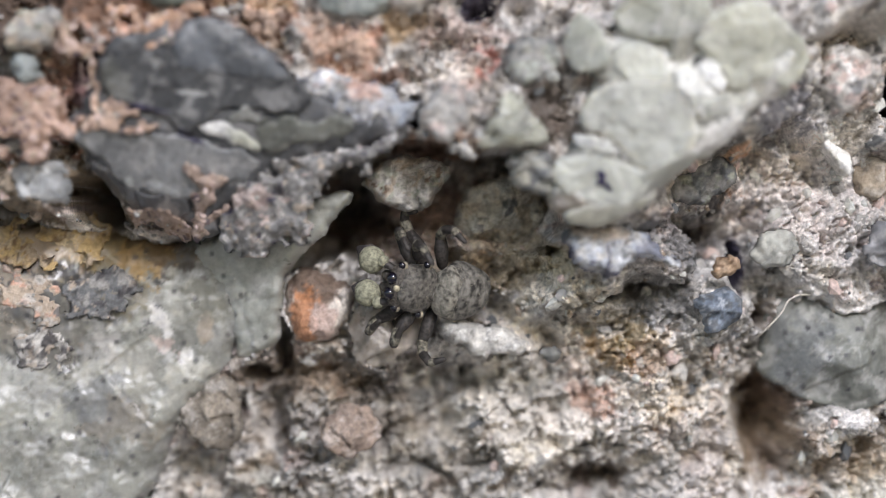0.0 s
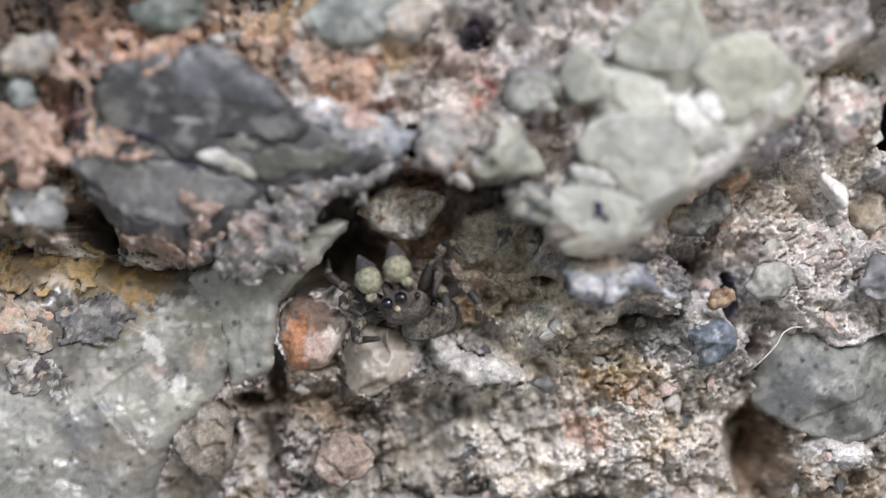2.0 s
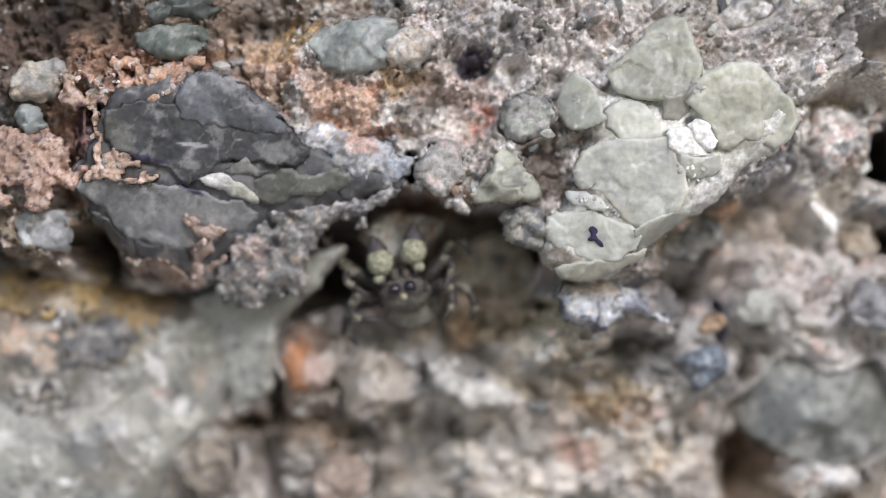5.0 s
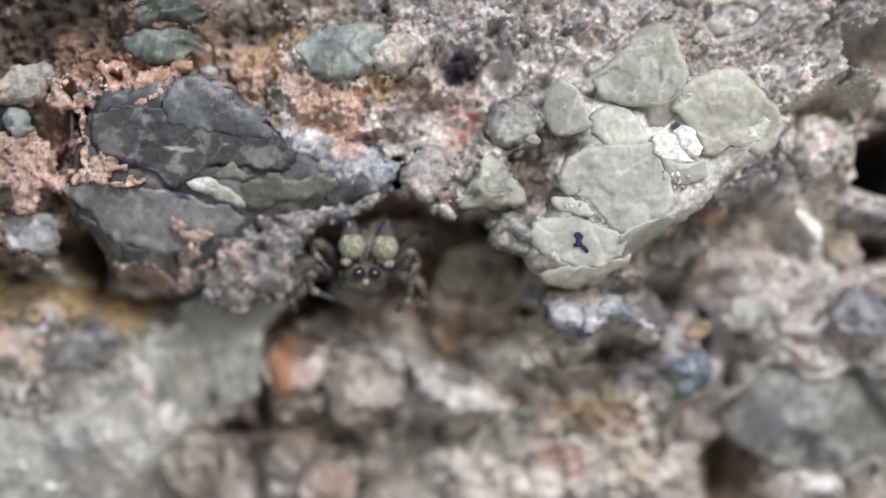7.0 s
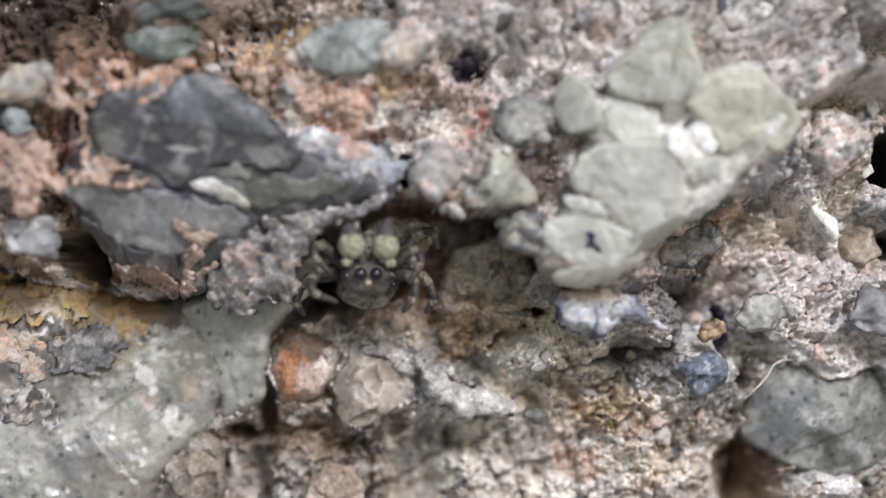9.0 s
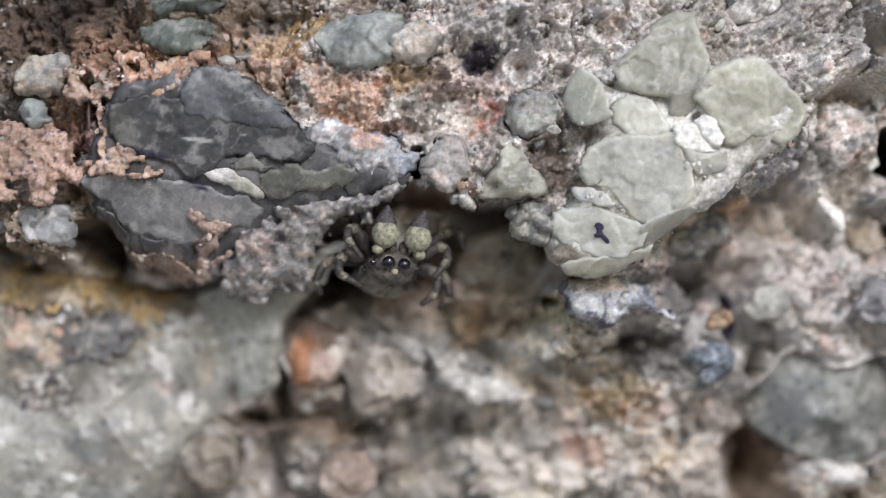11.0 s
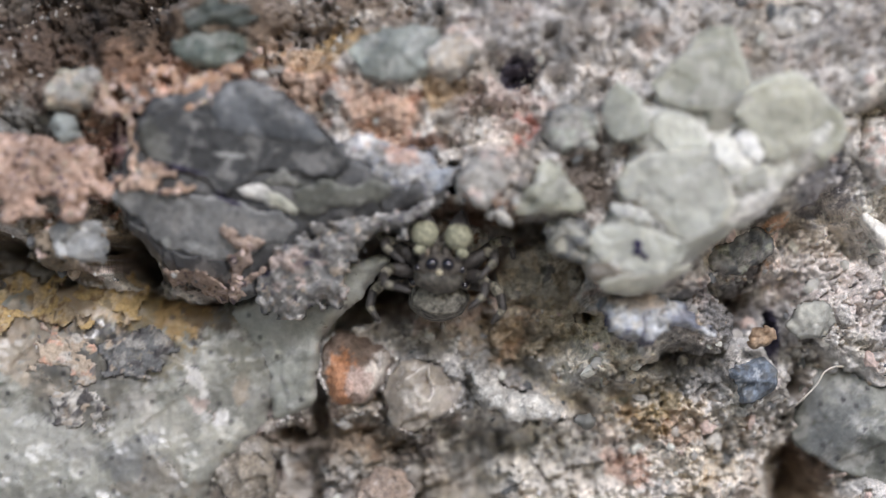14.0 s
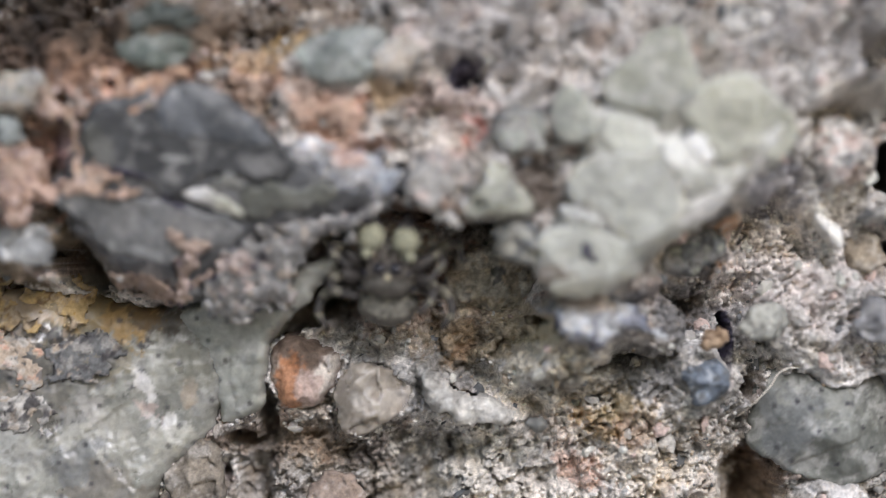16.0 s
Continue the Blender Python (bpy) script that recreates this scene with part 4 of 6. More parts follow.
for n, (outline, lift, color, edge, thinning) in enumerate([  # broken layers of the slab
    ([(-8.90, 3.62), (-8.42, 3.96), (-7.63, 4.04), (-6.98, 3.83), (-6.74, 4.51), (-6.19, 4.72), (-5.54, 4.49), (-5.03, 3.92), (-4.16, 3.27), (-3.57, 2.84), (-3.72, 2.45), (-4.44, 2.33), (-5.16, 2.44), (-5.88, 2.25), (-6.60, 2.08), (-6.89, 1.88), (-7.35, 2.16), (-8.12, 2.47), (-8.74, 2.64), (-8.95, 3.09)], 0.16, (0.085, 0.087, 0.09), 0.16, False),
    ([(-6.91, 4.45), (-6.19, 4.75), (-5.50, 4.52), (-4.88, 3.85), (-4.16, 3.42), (-4.23, 3.13), (-5.17, 3.27), (-6.18, 3.33), (-6.87, 3.28), (-6.98, 3.83)], 0.06, (0.17, 0.18, 0.195), 0.25, True),
    ([(-5.78, 2.38), (-5.20, 2.58), (-4.82, 2.36), (-4.90, 2.17), (-5.49, 2.12), (-5.81, 2.21)], 0.08, (0.20, 0.205, 0.185), 0.2, False),
    ([(-5.06, 1.93), (-4.18, 2.20), (-3.30, 2.26), (-2.57, 2.09), (-2.72, 1.73), (-3.30, 1.50), (-4.18, 1.57), (-4.76, 1.42), (-5.08, 1.61)], 0.10, (0.24, 0.245, 0.215), 0.3, False),
    ([(-9.72, 1.94), (-9.13, 2.14), (-8.32, 1.89), (-7.29, 1.86), (-6.26, 1.61), (-5.23, 1.39), (-4.90, 1.18), (-5.30, 0.69), (-5.96, 0.44), (-6.91, 0.28), (-7.72, 0.19), (-8.34, 0.42), (-8.72, 0.86), (-9.27, 1.32)], 0.10, (0.33, 0.335, 0.34), 0.2, False),
    ([(-9.59, 1.29), (-9.14, 1.22), (-8.80, 0.83), (-8.56, 0.36), (-8.62, -0.00), (-9.10, 0.37), (-9.40, 0.80)], 0.0, (0.10, 0.10, 0.105), 0.2, False),
    ([(-8.47, 0.42), (-7.81, 0.18), (-7.00, 0.28), (-6.97, -0.11), (-7.39, -0.31), (-7.99, -0.27), (-8.41, -0.02)], 0.02, (0.115, 0.117, 0.125), 0.2, False),
]):
    y, lean = seat(outline, lift - 0.1)
    stone("layer", "", "", outline, y, 0.14, 510 + n, pigment(tuple(0.63 * c for c in color), [
        # both INK lines paint the shadow cast by the overhanging upper layer
        (-6.56, 2.84, 0.42, 0.06, -5, (0.36, 0.36, 0.35), 0.9, 0.15), (-8.08, 2.55, 0.80, 0.09, -12, INK, 0.85, 0.25), (-6.99, 1.89, 0.75, 0.12, -28, INK, 0.9, 0.25), (-8.52, 3.18, 0.35, 0.60, 0, (0.10, 0.10, 0.08), 0.4, 0.9), (-5.40, 2.96, 0.09, 0.05, 0, ASH, 0.8, 0.4), (-7.63, 0.51, 0.50, 0.12, -25, (0.36, 0.37, 0.37), 0.6, 0.5), (-8.43, 0.64, 0.14, 0.20, -20, (0.34, 0.35, 0.34), 0.7, 0.4),
    ], 515 + n, vary=0.15, cloudy=0.35, specks=0.2, patch=0.15 + 0.3 * thinning), FLINT, slab, edge=(2.0 if thinning else 0.6) * edge, rough=0.03, lean=lean, flat=True, ragged=0.16, fine=0.045, back=2.5, rounds=1)
FLAKE = [(-6.76, 2.14), (-6.41, 2.17), (-5.83, 2.15), (-5.54, 1.93), (-5.17, 1.73), (-4.88, 1.50), (-4.97, 1.38), (-5.39, 1.50), (-5.83, 1.64), (-6.19, 1.80), (-6.51, 1.94)]
stone("flake", "white quartz flake", "", FLAKE, seat(FLAKE, -0.04)[0], 0.14, 519, pigment((0.62, 0.61, 0.59), [(-5.29, 1.64, 0.5, 0.2, -30, (0.42, 0.42, 0.35), 0.8, 0.4)], 519, cloudy=0.4), GRANULAR, slab, edge=0.12, rough=0.03, lean=SLAB_LEAN, ragged=0.08, fine=0.04, back=2.5, rounds=1)

crusts = []
for n, (outline, y, thick, color) in enumerate([
    ([(-13.79, 2.82), (-12.79, 3.19), (-11.35, 3.23), (-10.34, 3.28), (-9.91, 2.97), (-9.48, 2.71), (-9.41, 2.21), (-9.76, 1.85), (-10.07, 1.34), (-10.54, 1.15), (-11.05, 1.23), (-11.55, 1.47), (-12.49, 1.51), (-13.78, 1.38)], -2.75, 0.45, (0.60, 0.42, 0.335)),
    ([(-10.07, 4.51), (-9.49, 4.73), (-8.99, 4.38), (-8.88, 3.87), (-9.01, 3.29), (-8.84, 2.75), (-8.47, 2.46), (-7.82, 2.22), (-7.57, 2.04), (-7.65, 1.78), (-8.32, 1.81), (-8.97, 2.00), (-9.33, 2.45), (-9.36, 3.07), (-9.25, 3.51), (-9.66, 4.01)], -3.05, 0.50, (0.62, 0.45, 0.35)),
    ([(-8.85, 5.29), (-8.17, 5.23), (-7.62, 5.01), (-7.05, 5.13), (-6.35, 4.88), (-6.58, 4.54), (-6.84, 4.01), (-7.15, 3.71), (-7.44, 3.91), (-7.79, 4.14), (-8.16, 4.37), (-8.54, 4.57)], -2.90, 0.55, (0.60, 0.38, 0.26)),
    ([(-8.67, 0.06), (-8.23, 0.06), (-7.84, -0.23), (-7.38, -0.34), (-7.08, -0.56), (-7.15, -1.04), (-7.56, -0.89), (-7.86, -0.60), (-8.41, -0.39)], -1.15, 0.32, (0.58, 0.44, 0.36)),
    ([(-6.96, 1.32), (-6.69, 1.18), (-6.50, 0.95), (-6.17, 0.71), (-6.14, 0.36), (-6.46, 0.09), (-6.61, -0.21), (-5.99, 0.03), (-5.66, 0.01), (-6.10, -0.23), (-6.48, -0.53), (-6.84, -1.13), (-7.10, -0.95), (-7.02, -0.42), (-6.95, 0.14), (-6.64, 0.44), (-6.79, 0.83)], -1.85, 0.30, (0.58, 0.45, 0.38)),
]):
    color = tuple(0.79 * c for c in color)
    thin = n > 2
    crusts.append(stone("mineral_crust", "peach-pink crumbly mineral crust pitted with dark specks", "mineral crust", outline, y if not thin else seat(outline, -0.02)[0], 0.8 * thick if not thin else 0.18, 520 + 7 * n,
        pigment(color, (), 523 + n, table=[(4.5, color), (2.5, tuple(0.8 * c for c in color)), (1.3, PINK), (0.8, TAN), (0.8, BROWN), (0.9, INK)], size=0.17, blur=0.2, vary=0.35), CRUST,
        group="pink crust patches", crisp=0.08, facet_size=0.6, pits=0.14, rough=0.12 if not thin else 0.05, ragged=0.55 if not thin else 0.25, edge=0.45 if not thin else 0.15, lean=seat(outline, 0)[1] if thin else (0, -0.1), flat=thin, back=0.7 if not thin else 2.5, fine=0.05))
    strew(crusts[-1], outline, 9 if n < 3 else 4, (4, 4, 2, 3), 60 + n, (0.05, 0.07, 0.09, 0.12))

CRUST_EDGE = [(-6.24, 0.16), (-5.53, 0.54), (-4.79, 0.99), (-3.76, 1.30), (-2.79, 1.61), (-1.98, 1.84), (-1.24, 2.08), (-1.38, 1.63), (-2.56, 1.02), (-3.60, 0.49), (-4.03, -0.73), (-5.13, -1.34), (-6.48, -1.11), (-6.34, -0.44)]
rough = stone("rough_crust", "rough grey granular crust at the end of the slab", "mineral crust",
    CRUST_EDGE, -1.5, 0.65, 590,
    pigment(ASH, [(-5.97, -0.10, 0.21, 0.14, 0, INK, 0.9, 0.4), (-5.00, 0.10, 0.36, 0.12, 20, INK, 0.85, 0.4), (-5.60, 0.17, 0.83, 0.27, 5, PINK, 0.6, 0.8), (-3.21, 1.70, 0.75, 0.24, 0, CLOUD, 0.6, 0.6)],
        591, table=[(1.6, (0.36, 0.35, 0.34)), (5, (0.21, 0.205, 0.20)), (0.3, WHITE), (2.2, SLATE), (0.8, TAN), (0.3, PINK), (0.7, INK)], size=0.26, blur=0.3), GRANULAR,
    lean=(-0.10, -0.62), crisp=0.065, facet_size=1.3, facet=0.12, pits=0.14, rough=0.22, edge=0.4, ragged=0.4)
strew(rough, CRUST_EDGE, 6, (3, 3, 6, 3, 6), 81, (0.05, 0.07, 0.09))
stone("white_crust", "white and grey mottled crust over the slab", "mineral crust",
    [(-4.19, 3.26), (-3.33, 3.34), (-1.89, 2.90), (-0.96, 2.79), (-0.85, 2.08), (-1.73, 1.71), (-2.60, 2.20), (-3.61, 2.48)], -2.5, 0.5, 594,
    pigment(ASH, [(-2.47, 2.95, 0.57, 0.26, -10, ROSE, 0.6, 0.8), (-1.17, 2.36, 0.36, 0.43, 0, BLUE, 0.5, 0.7)], 595, table=[(1.2, WHITE), (3, (0.42, 0.42, 0.43)), (2.5, ASH), (2, (0.17, 0.17, 0.21)), (1.2, (0.36, 0.38, 0.44))], size=0.3, blur=0.2), GRANULAR,
    lean=(0, -0.3), crisp=0.07, facet_size=0.8, pits=0.1, rough=0.12, edge=0.5, ragged=0.45)

PEBBLES = [
    # outline, depth, thickness, kind of pigment, facet, material, label
    ([(-0.92, 2.36), (-0.56, 2.89), (-0.09, 3.07), (0.29, 2.87), (0.45, 2.40), (0.29, 1.94), (-0.16, 1.55), (-0.52, 1.64), (-0.84, 1.93)], -2.5, 0.8, ("mix", [(4, (0.42, 0.405, 0.385)), (3, ASH), (0.8, (0.44, 0.36, 0.33))]), 0.08, GRANULAR, "pale pinkish-grey granular pebble in the ledge"),
    ([(0.53, 1.60), (0.67, 1.96), (0.87, 2.28), (1.13, 2.78), (1.51, 2.90), (1.89, 2.53), (2.21, 1.97), (2.32, 1.65), (1.84, 1.39), (1.16, 1.31), (0.64, 1.30)], -2.5, 0.9, ("plain", (0.46, 0.46, 0.385)), 0.25, QUARTZ, "greenish-grey angular quartz pebble in the ledge"),
    (oval(1.92, 0.74, 0.68, 0.60, -20, seed=3), -2.2, 0.8, ("mix", [(3, (0.24, 0.235, 0.21)), (2, SLATE), (1, (0.36, 0.35, 0.30))]), 0.4, GRANULAR, "dark grey broken pebble under the ledge"),
    ([(-11.59, 0.87), (-11.41, 1.20), (-11.07, 1.28), (-10.66, 1.18), (-10.24, 1.18), (-9.94, 0.84), (-9.94, 0.39), (-10.06, 0.01), (-10.46, 0.04), (-11.06, 0.19), (-11.44, 0.48)], -1.5, 0.9, ("plain", (0.33, 0.335, 0.335)), 0.35, FLINT, "light grey angular pebble below the slab"),
    (oval(-2.40, 5.43, 1.35, 0.68, 5, seed=5), -2.6, 0.9, ("plain", (0.27, 0.29, 0.27)), 0.2, FLINT, "smooth grey-green pebble above the slab"),
    (oval(-7.19, 5.53, 0.88, 0.60, 0, seed=6), -2.6, 0.8, ("plain", (0.13, 0.15, 0.13)), 0.25, FLINT, "dark grey-green pebble among pink crust"),
    (oval(-6.92, 6.35, 1.28, 0.40, 0, seed=7), -2.8, 0.8, ("plain", (0.08, 0.09, 0.08)), 0.25, FLINT, "dark grey-green pebble among pink crust"),
    ([(1.18, 3.83), (1.79, 4.19), (2.52, 4.05), (2.79, 3.58), (2.32, 3.02), (1.80, 2.87), (1.27, 3.16)], -2.5, 0.7, ("mix", [(3, ASH), (2, (0.34, 0.35, 0.31)), (1, SLATE)]), 0.2, GRANULAR, "grey-green pebble beside the quartz cluster"),
    ([(-0.10, 1.58), (0.25, 1.73), (0.55, 1.48), (0.49, 1.14), (0.11, 1.22), (-0.14, 1.37)], -2.2, 0.6, ("mix", [(3, PALE), (2, ASH), (1, WHITE), (1, SLATE)]), 0.2, GRANULAR, "pale crumbly lump hanging under the ledge"),
    ([(1.39, 1.28), (2.01, 1.43), (2.48, 1.36), (2.38, 0.84), (2.61, 0.32), (2.14, 0.24), (1.57, 0.61), (1.35, 0.90)], -1.9, 0.7, ("mix", [(3, ASH), (2, (0.36, 0.36, 0.33)), (2, SLATE)]), 0.3, GRANULAR, "grey broken lump beside the quartz cluster"),
    (oval(-10.62, 4.52, 0.86, 0.64, 20, seed=9), -2.6, 0.6, ("mix", [(3, ASH), (2, TAN), (1, GREEN)]), 0.3, GRANULAR, "grey-brown pebble among pink crust"),
    (oval(-10.82, 3.45, 0.43, 0.43, 0, seed=10), -2.6, 0.6, ("plain", (0.25, 0.27, 0.26)), 0.3, FLINT, "grey pebble among pink crust"),
    (oval(-1.05, 5.33, 0.78, 0.57, 10, seed=11), -2.8, 0.8, ("mix", [(3, PALE), (2, TAN), (2, ASH)]), 0.2, GRANULAR, "buff granular pebble above the slab"),
    (oval(7.60, 6.41, 0.85, 0.43, 10, seed=12), -2.0, 0.8, ("mix", [(3, PALE), (2, WHITE), (2, ASH), (1, SLATE)]), 0.2, GRANULAR, "pale granular pebble above the quartz"),
    ([(-2.72, 0.59), (-2.14, 1.20), (-1.06, 1.41), (-0.07, 1.17), (-0.31, 0.40), (-0.67, -0.13), (-1.40, -0.35), (-1.81, -0.12), (-2.23, 0.27)], 0.92, 1.0, ("mix", [(3, PALE), (2, ASH), (2, GREEN), (1.5, TAN), (0.5, BROWN)]), 0.4, GRANULAR, "grey-green mottled pebble under the end of the slab"),
    (oval(8.67, -1.32, 0.70, 0.52, 10, seed=14), 0.45, 0.5, ("plain", (0.34, 0.34, 0.31)), 0.15, FLINT, "smooth grey pebble in the pinkish matrix"),
    (oval(11.88, -1.26, 1.01, 0.69, -5, seed=15), 0.0, 0.5, ("plain", (0.20, 0.20, 0.21)), 0.3, FLINT, "dark grey pebble in the pinkish matrix"),
    (oval(6.70, 0.48, 0.93, 0.56, 25, seed=17), 0.4, 0.8, ("mix", [(3, SLATE), (2, ASH), (1, GREEN)]), 0.3, GRANULAR, "dark grey pebble under the quartz cluster"),
    (oval(11.45, 0.55, 0.59, 0.70, 10, seed=18), 1.2, 0.8, ("plain", (0.36, 0.30, 0.23)), 0.3, GRANULAR, "tan pebble in the black hollow"),
    ([(10.86, 1.46), (11.56, 1.81), (12.34, 1.71), (12.72, 1.30), (12.56, 1.07), (11.71, 1.10)], 0.0, 0.7, ("mix", [(3, ASH), (2, SLATE), (1, PALE)]), 0.5, GRANULAR, "grey splintered stone over the hollow"),
    (oval(-2.99, -6.32, 0.83, 0.73, 0, seed=20), 1.9, 0.55, ("plain", (0.28, 0.215, 0.175)), 0.1, GRANULAR, "pinkish-brown rounded pebble in the lower rock"),
    (oval(-6.84, -5.76, 0.96, 1.18, 20, seed=21), 2.2, 0.6, ("plain", (0.22, 0.19, 0.155)), 0.2, GRANULAR, "pinkish pebble under the quartz"),
    (oval(2.55, -4.15, 0.31, 0.30, 0, seed=23), 1.2, 0.5, ("plain", (0.16, 0.16, 0.15)), 0.05, FLINT, "small dark round grain in the lower rock"),
    (oval(7.27, -1.81, 0.40, 0.31, 20, seed=24), 0.4, 0.6, ("mix", [(3, (0.34, 0.24, 0.16)), (2, (0.42, 0.31, 0.22)), (1, BROWN)]), 0.2, GRANULAR, "small tan pebble beside the blue stone"),
    ([(-0.10, -0.30), (0.28, 0.42), (0.95, 0.55), (1.50, 0.98), (2.35, 0.60), (2.62, -0.20), (2.30, -0.92), (1.62, -1.22), (0.70, -1.18), (0.15, -0.85)], 2.5, 1.0, ("mix", [(1.5, (0.30, 0.25, 0.18)), (3, (0.44, 0.42, 0.36)), (2, (0.52, 0.46, 0.36)), (0.6, SLATE)]), 0.45, GRANULAR, "dim brown-grey broken stone deep in the hollow"),
    ([(-2.97, -2.85), (-2.31, -2.41), (-1.37, -2.67), (-0.71, -3.18), (-0.94, -3.97), (-1.69, -4.27), (-2.33, -4.74), (-2.87, -4.34), (-3.04, -3.63)], 2.0, 1.0, ("plain", (0.42, 0.372, 0.32)), 0.2, QUARTZ, "beige translucent quartz pebble below the crevice"),
]
for n, (outline, y, thick, (kind, what), facet, material, label) in enumerate(PEBBLES):
    tint = pigment(what, (), 600 + 9 * n, vary=0.3, cloudy=0.4, specks=0.4, patch=0.35) if kind == "plain" else pigment(PALE, (), 600 + 9 * n, table=what, size=0.35, blur=0.15)
    stone("pebble", label, "pebble", outline, y - 0.42 * thick, 0.58 * thick, 600 + 9 * n, tint, material, group="pebbles in the rock", facet=facet,
          facet_size=0.9, rough=0.09, grit=0.09 if kind == "mix" else 0.05, edge=0.3, ragged=0.13, rounds=1, gem=7 if kind == "plain" else 0)

stone("overhanging_stone", "pale striated stone hanging over a black hollow", "stone",
    [(10.61, 5.45), (11.45, 5.22), (11.91, 4.54), (12.36, 4.05), (13.28, 3.70), (14.51, 3.47), (15.43, 3.61), (15.45, 5.44), (13.30, 5.75), (11.61, 5.90)], 0.2, 0.9, 790,
    pigment(PALE, (), 791, table=[(3, PALE), (3, ASH), (2, WHITE), (1, PINK), (1, SLATE)], size=0.35, blur=0.2), GRANULAR, grit=0.08, pits=0.2, rough=0.3, edge=0.5, ragged=0.35, facet=0.3)
stone("rim_stone", "pale pinkish crusty stone beside a black hollow", "stone",
    [(9.77, 4.09), (10.83, 3.94), (11.52, 4.08), (11.44, 3.48), (10.82, 2.72), (10.36, 2.20), (9.75, 2.12), (9.45, 3.03)], -1.0, 0.8, 795,
    pigment(PALE, (), 796, table=[(3, PALE), (2, WHITE), (2, PINK), (1, ASH), (0.6, SLATE)], size=0.35, blur=0.2), GRANULAR, grit=0.08, pits=0.2, rough=0.3, edge=0.5, ragged=0.35, facet=0.3)

# ---- the quartz cluster ----
cluster = stone("quartz_lump", "greenish translucent quartz lump with pale rounded grains", "quartz",
    [(2.92, 4.71), (3.58, 4.57), (4.01, 4.14), (4.16, 4.75), (4.52, 5.16), (5.02, 5.80), (5.60, 6.18), (6.10, 6.07), (6.28, 5.25), (6.43, 4.89), (7.13, 4.92), (7.78, 4.87), (8.29, 4.44), (8.73, 3.86), (8.88, 3.49), (8.66, 3.02), (8.27, 2.61), (7.72, 2.36), (7.41, 2.00), (6.93, 1.49), (6.45, 1.18), (5.92, 0.91), (5.49, 0.50), (4.96, 0.01), (4.44, -0.34), (3.68, -0.61), (3.03, -0.62), (2.52, -0.29), (2.30, 0.22), (2.37, 0.80), (2.80, 1.23), (2.94, 1.74), (3.20, 2.11), (3.20, 2.61), (3.51, 3.12), (3.08, 3.31), (2.79, 3.70)],
    -2.7, 0.95, 801, pigment((0.47, 0.47, 0.36), table=[(4, (0.45, 0.45, 0.40)), (1.8, (0.37, 0.365, 0.31)), (1.6, (0.62, 0.615, 0.585)), (0.5, (0.20, 0.18, 0.14))], size=0.25, blur=0.3, stains_shade=[
        # left side of the lump, turned from the light: shade painted umber
        (3.12, 2.43, 0.55, 1.00, 0, UMBER, 0.75, 0.4),
        (2.63, -0.15, 0.50, 0.40, 0, BROWN, 0.5, 0.7),
        (5.98, 3.46, 0.16, 0.12, 30, NEAR_BLACK, 0.9, 0.4),
        (3.91, 1.22, 0.75, 0.05, -25, NEAR_BLACK, 0.85, 0.5),
        (5.21, 0.97, 0.40, 0.07, 35, NEAR_BLACK, 0.8, 0.6),
        (5.84, 2.17, 0.40, 0.25, 0, WHITE, 0.9, 0.6),
        (4.78, 0.58, 0.35, 0.35, 0, WHITE, 0.8, 0.8),
        (6.64, 1.67, 1.10, 0.25, 38, WHITE, 0.6, 0.9),
        (6.33, 5.40, 0.20, 0.60, -15, WHITE, 0.7, 0.8),
        (6.40, 4.54, 0.35, 0.25, 0, WHITE, 0.8, 0.8),
        (4.90, 4.07, 0.80, 0.10, 0, UMBER, 0.5, 0.9),
    ], seed=803, cloudy=0.4, specks=0.3, patch=0.3, seams=0.6), GRANULAR, facet=0.06, facet_size=0.7, crisp=0.04, rough=0.08, lean=(-0.05, -0.1), edge=0.6, grit=0.02)
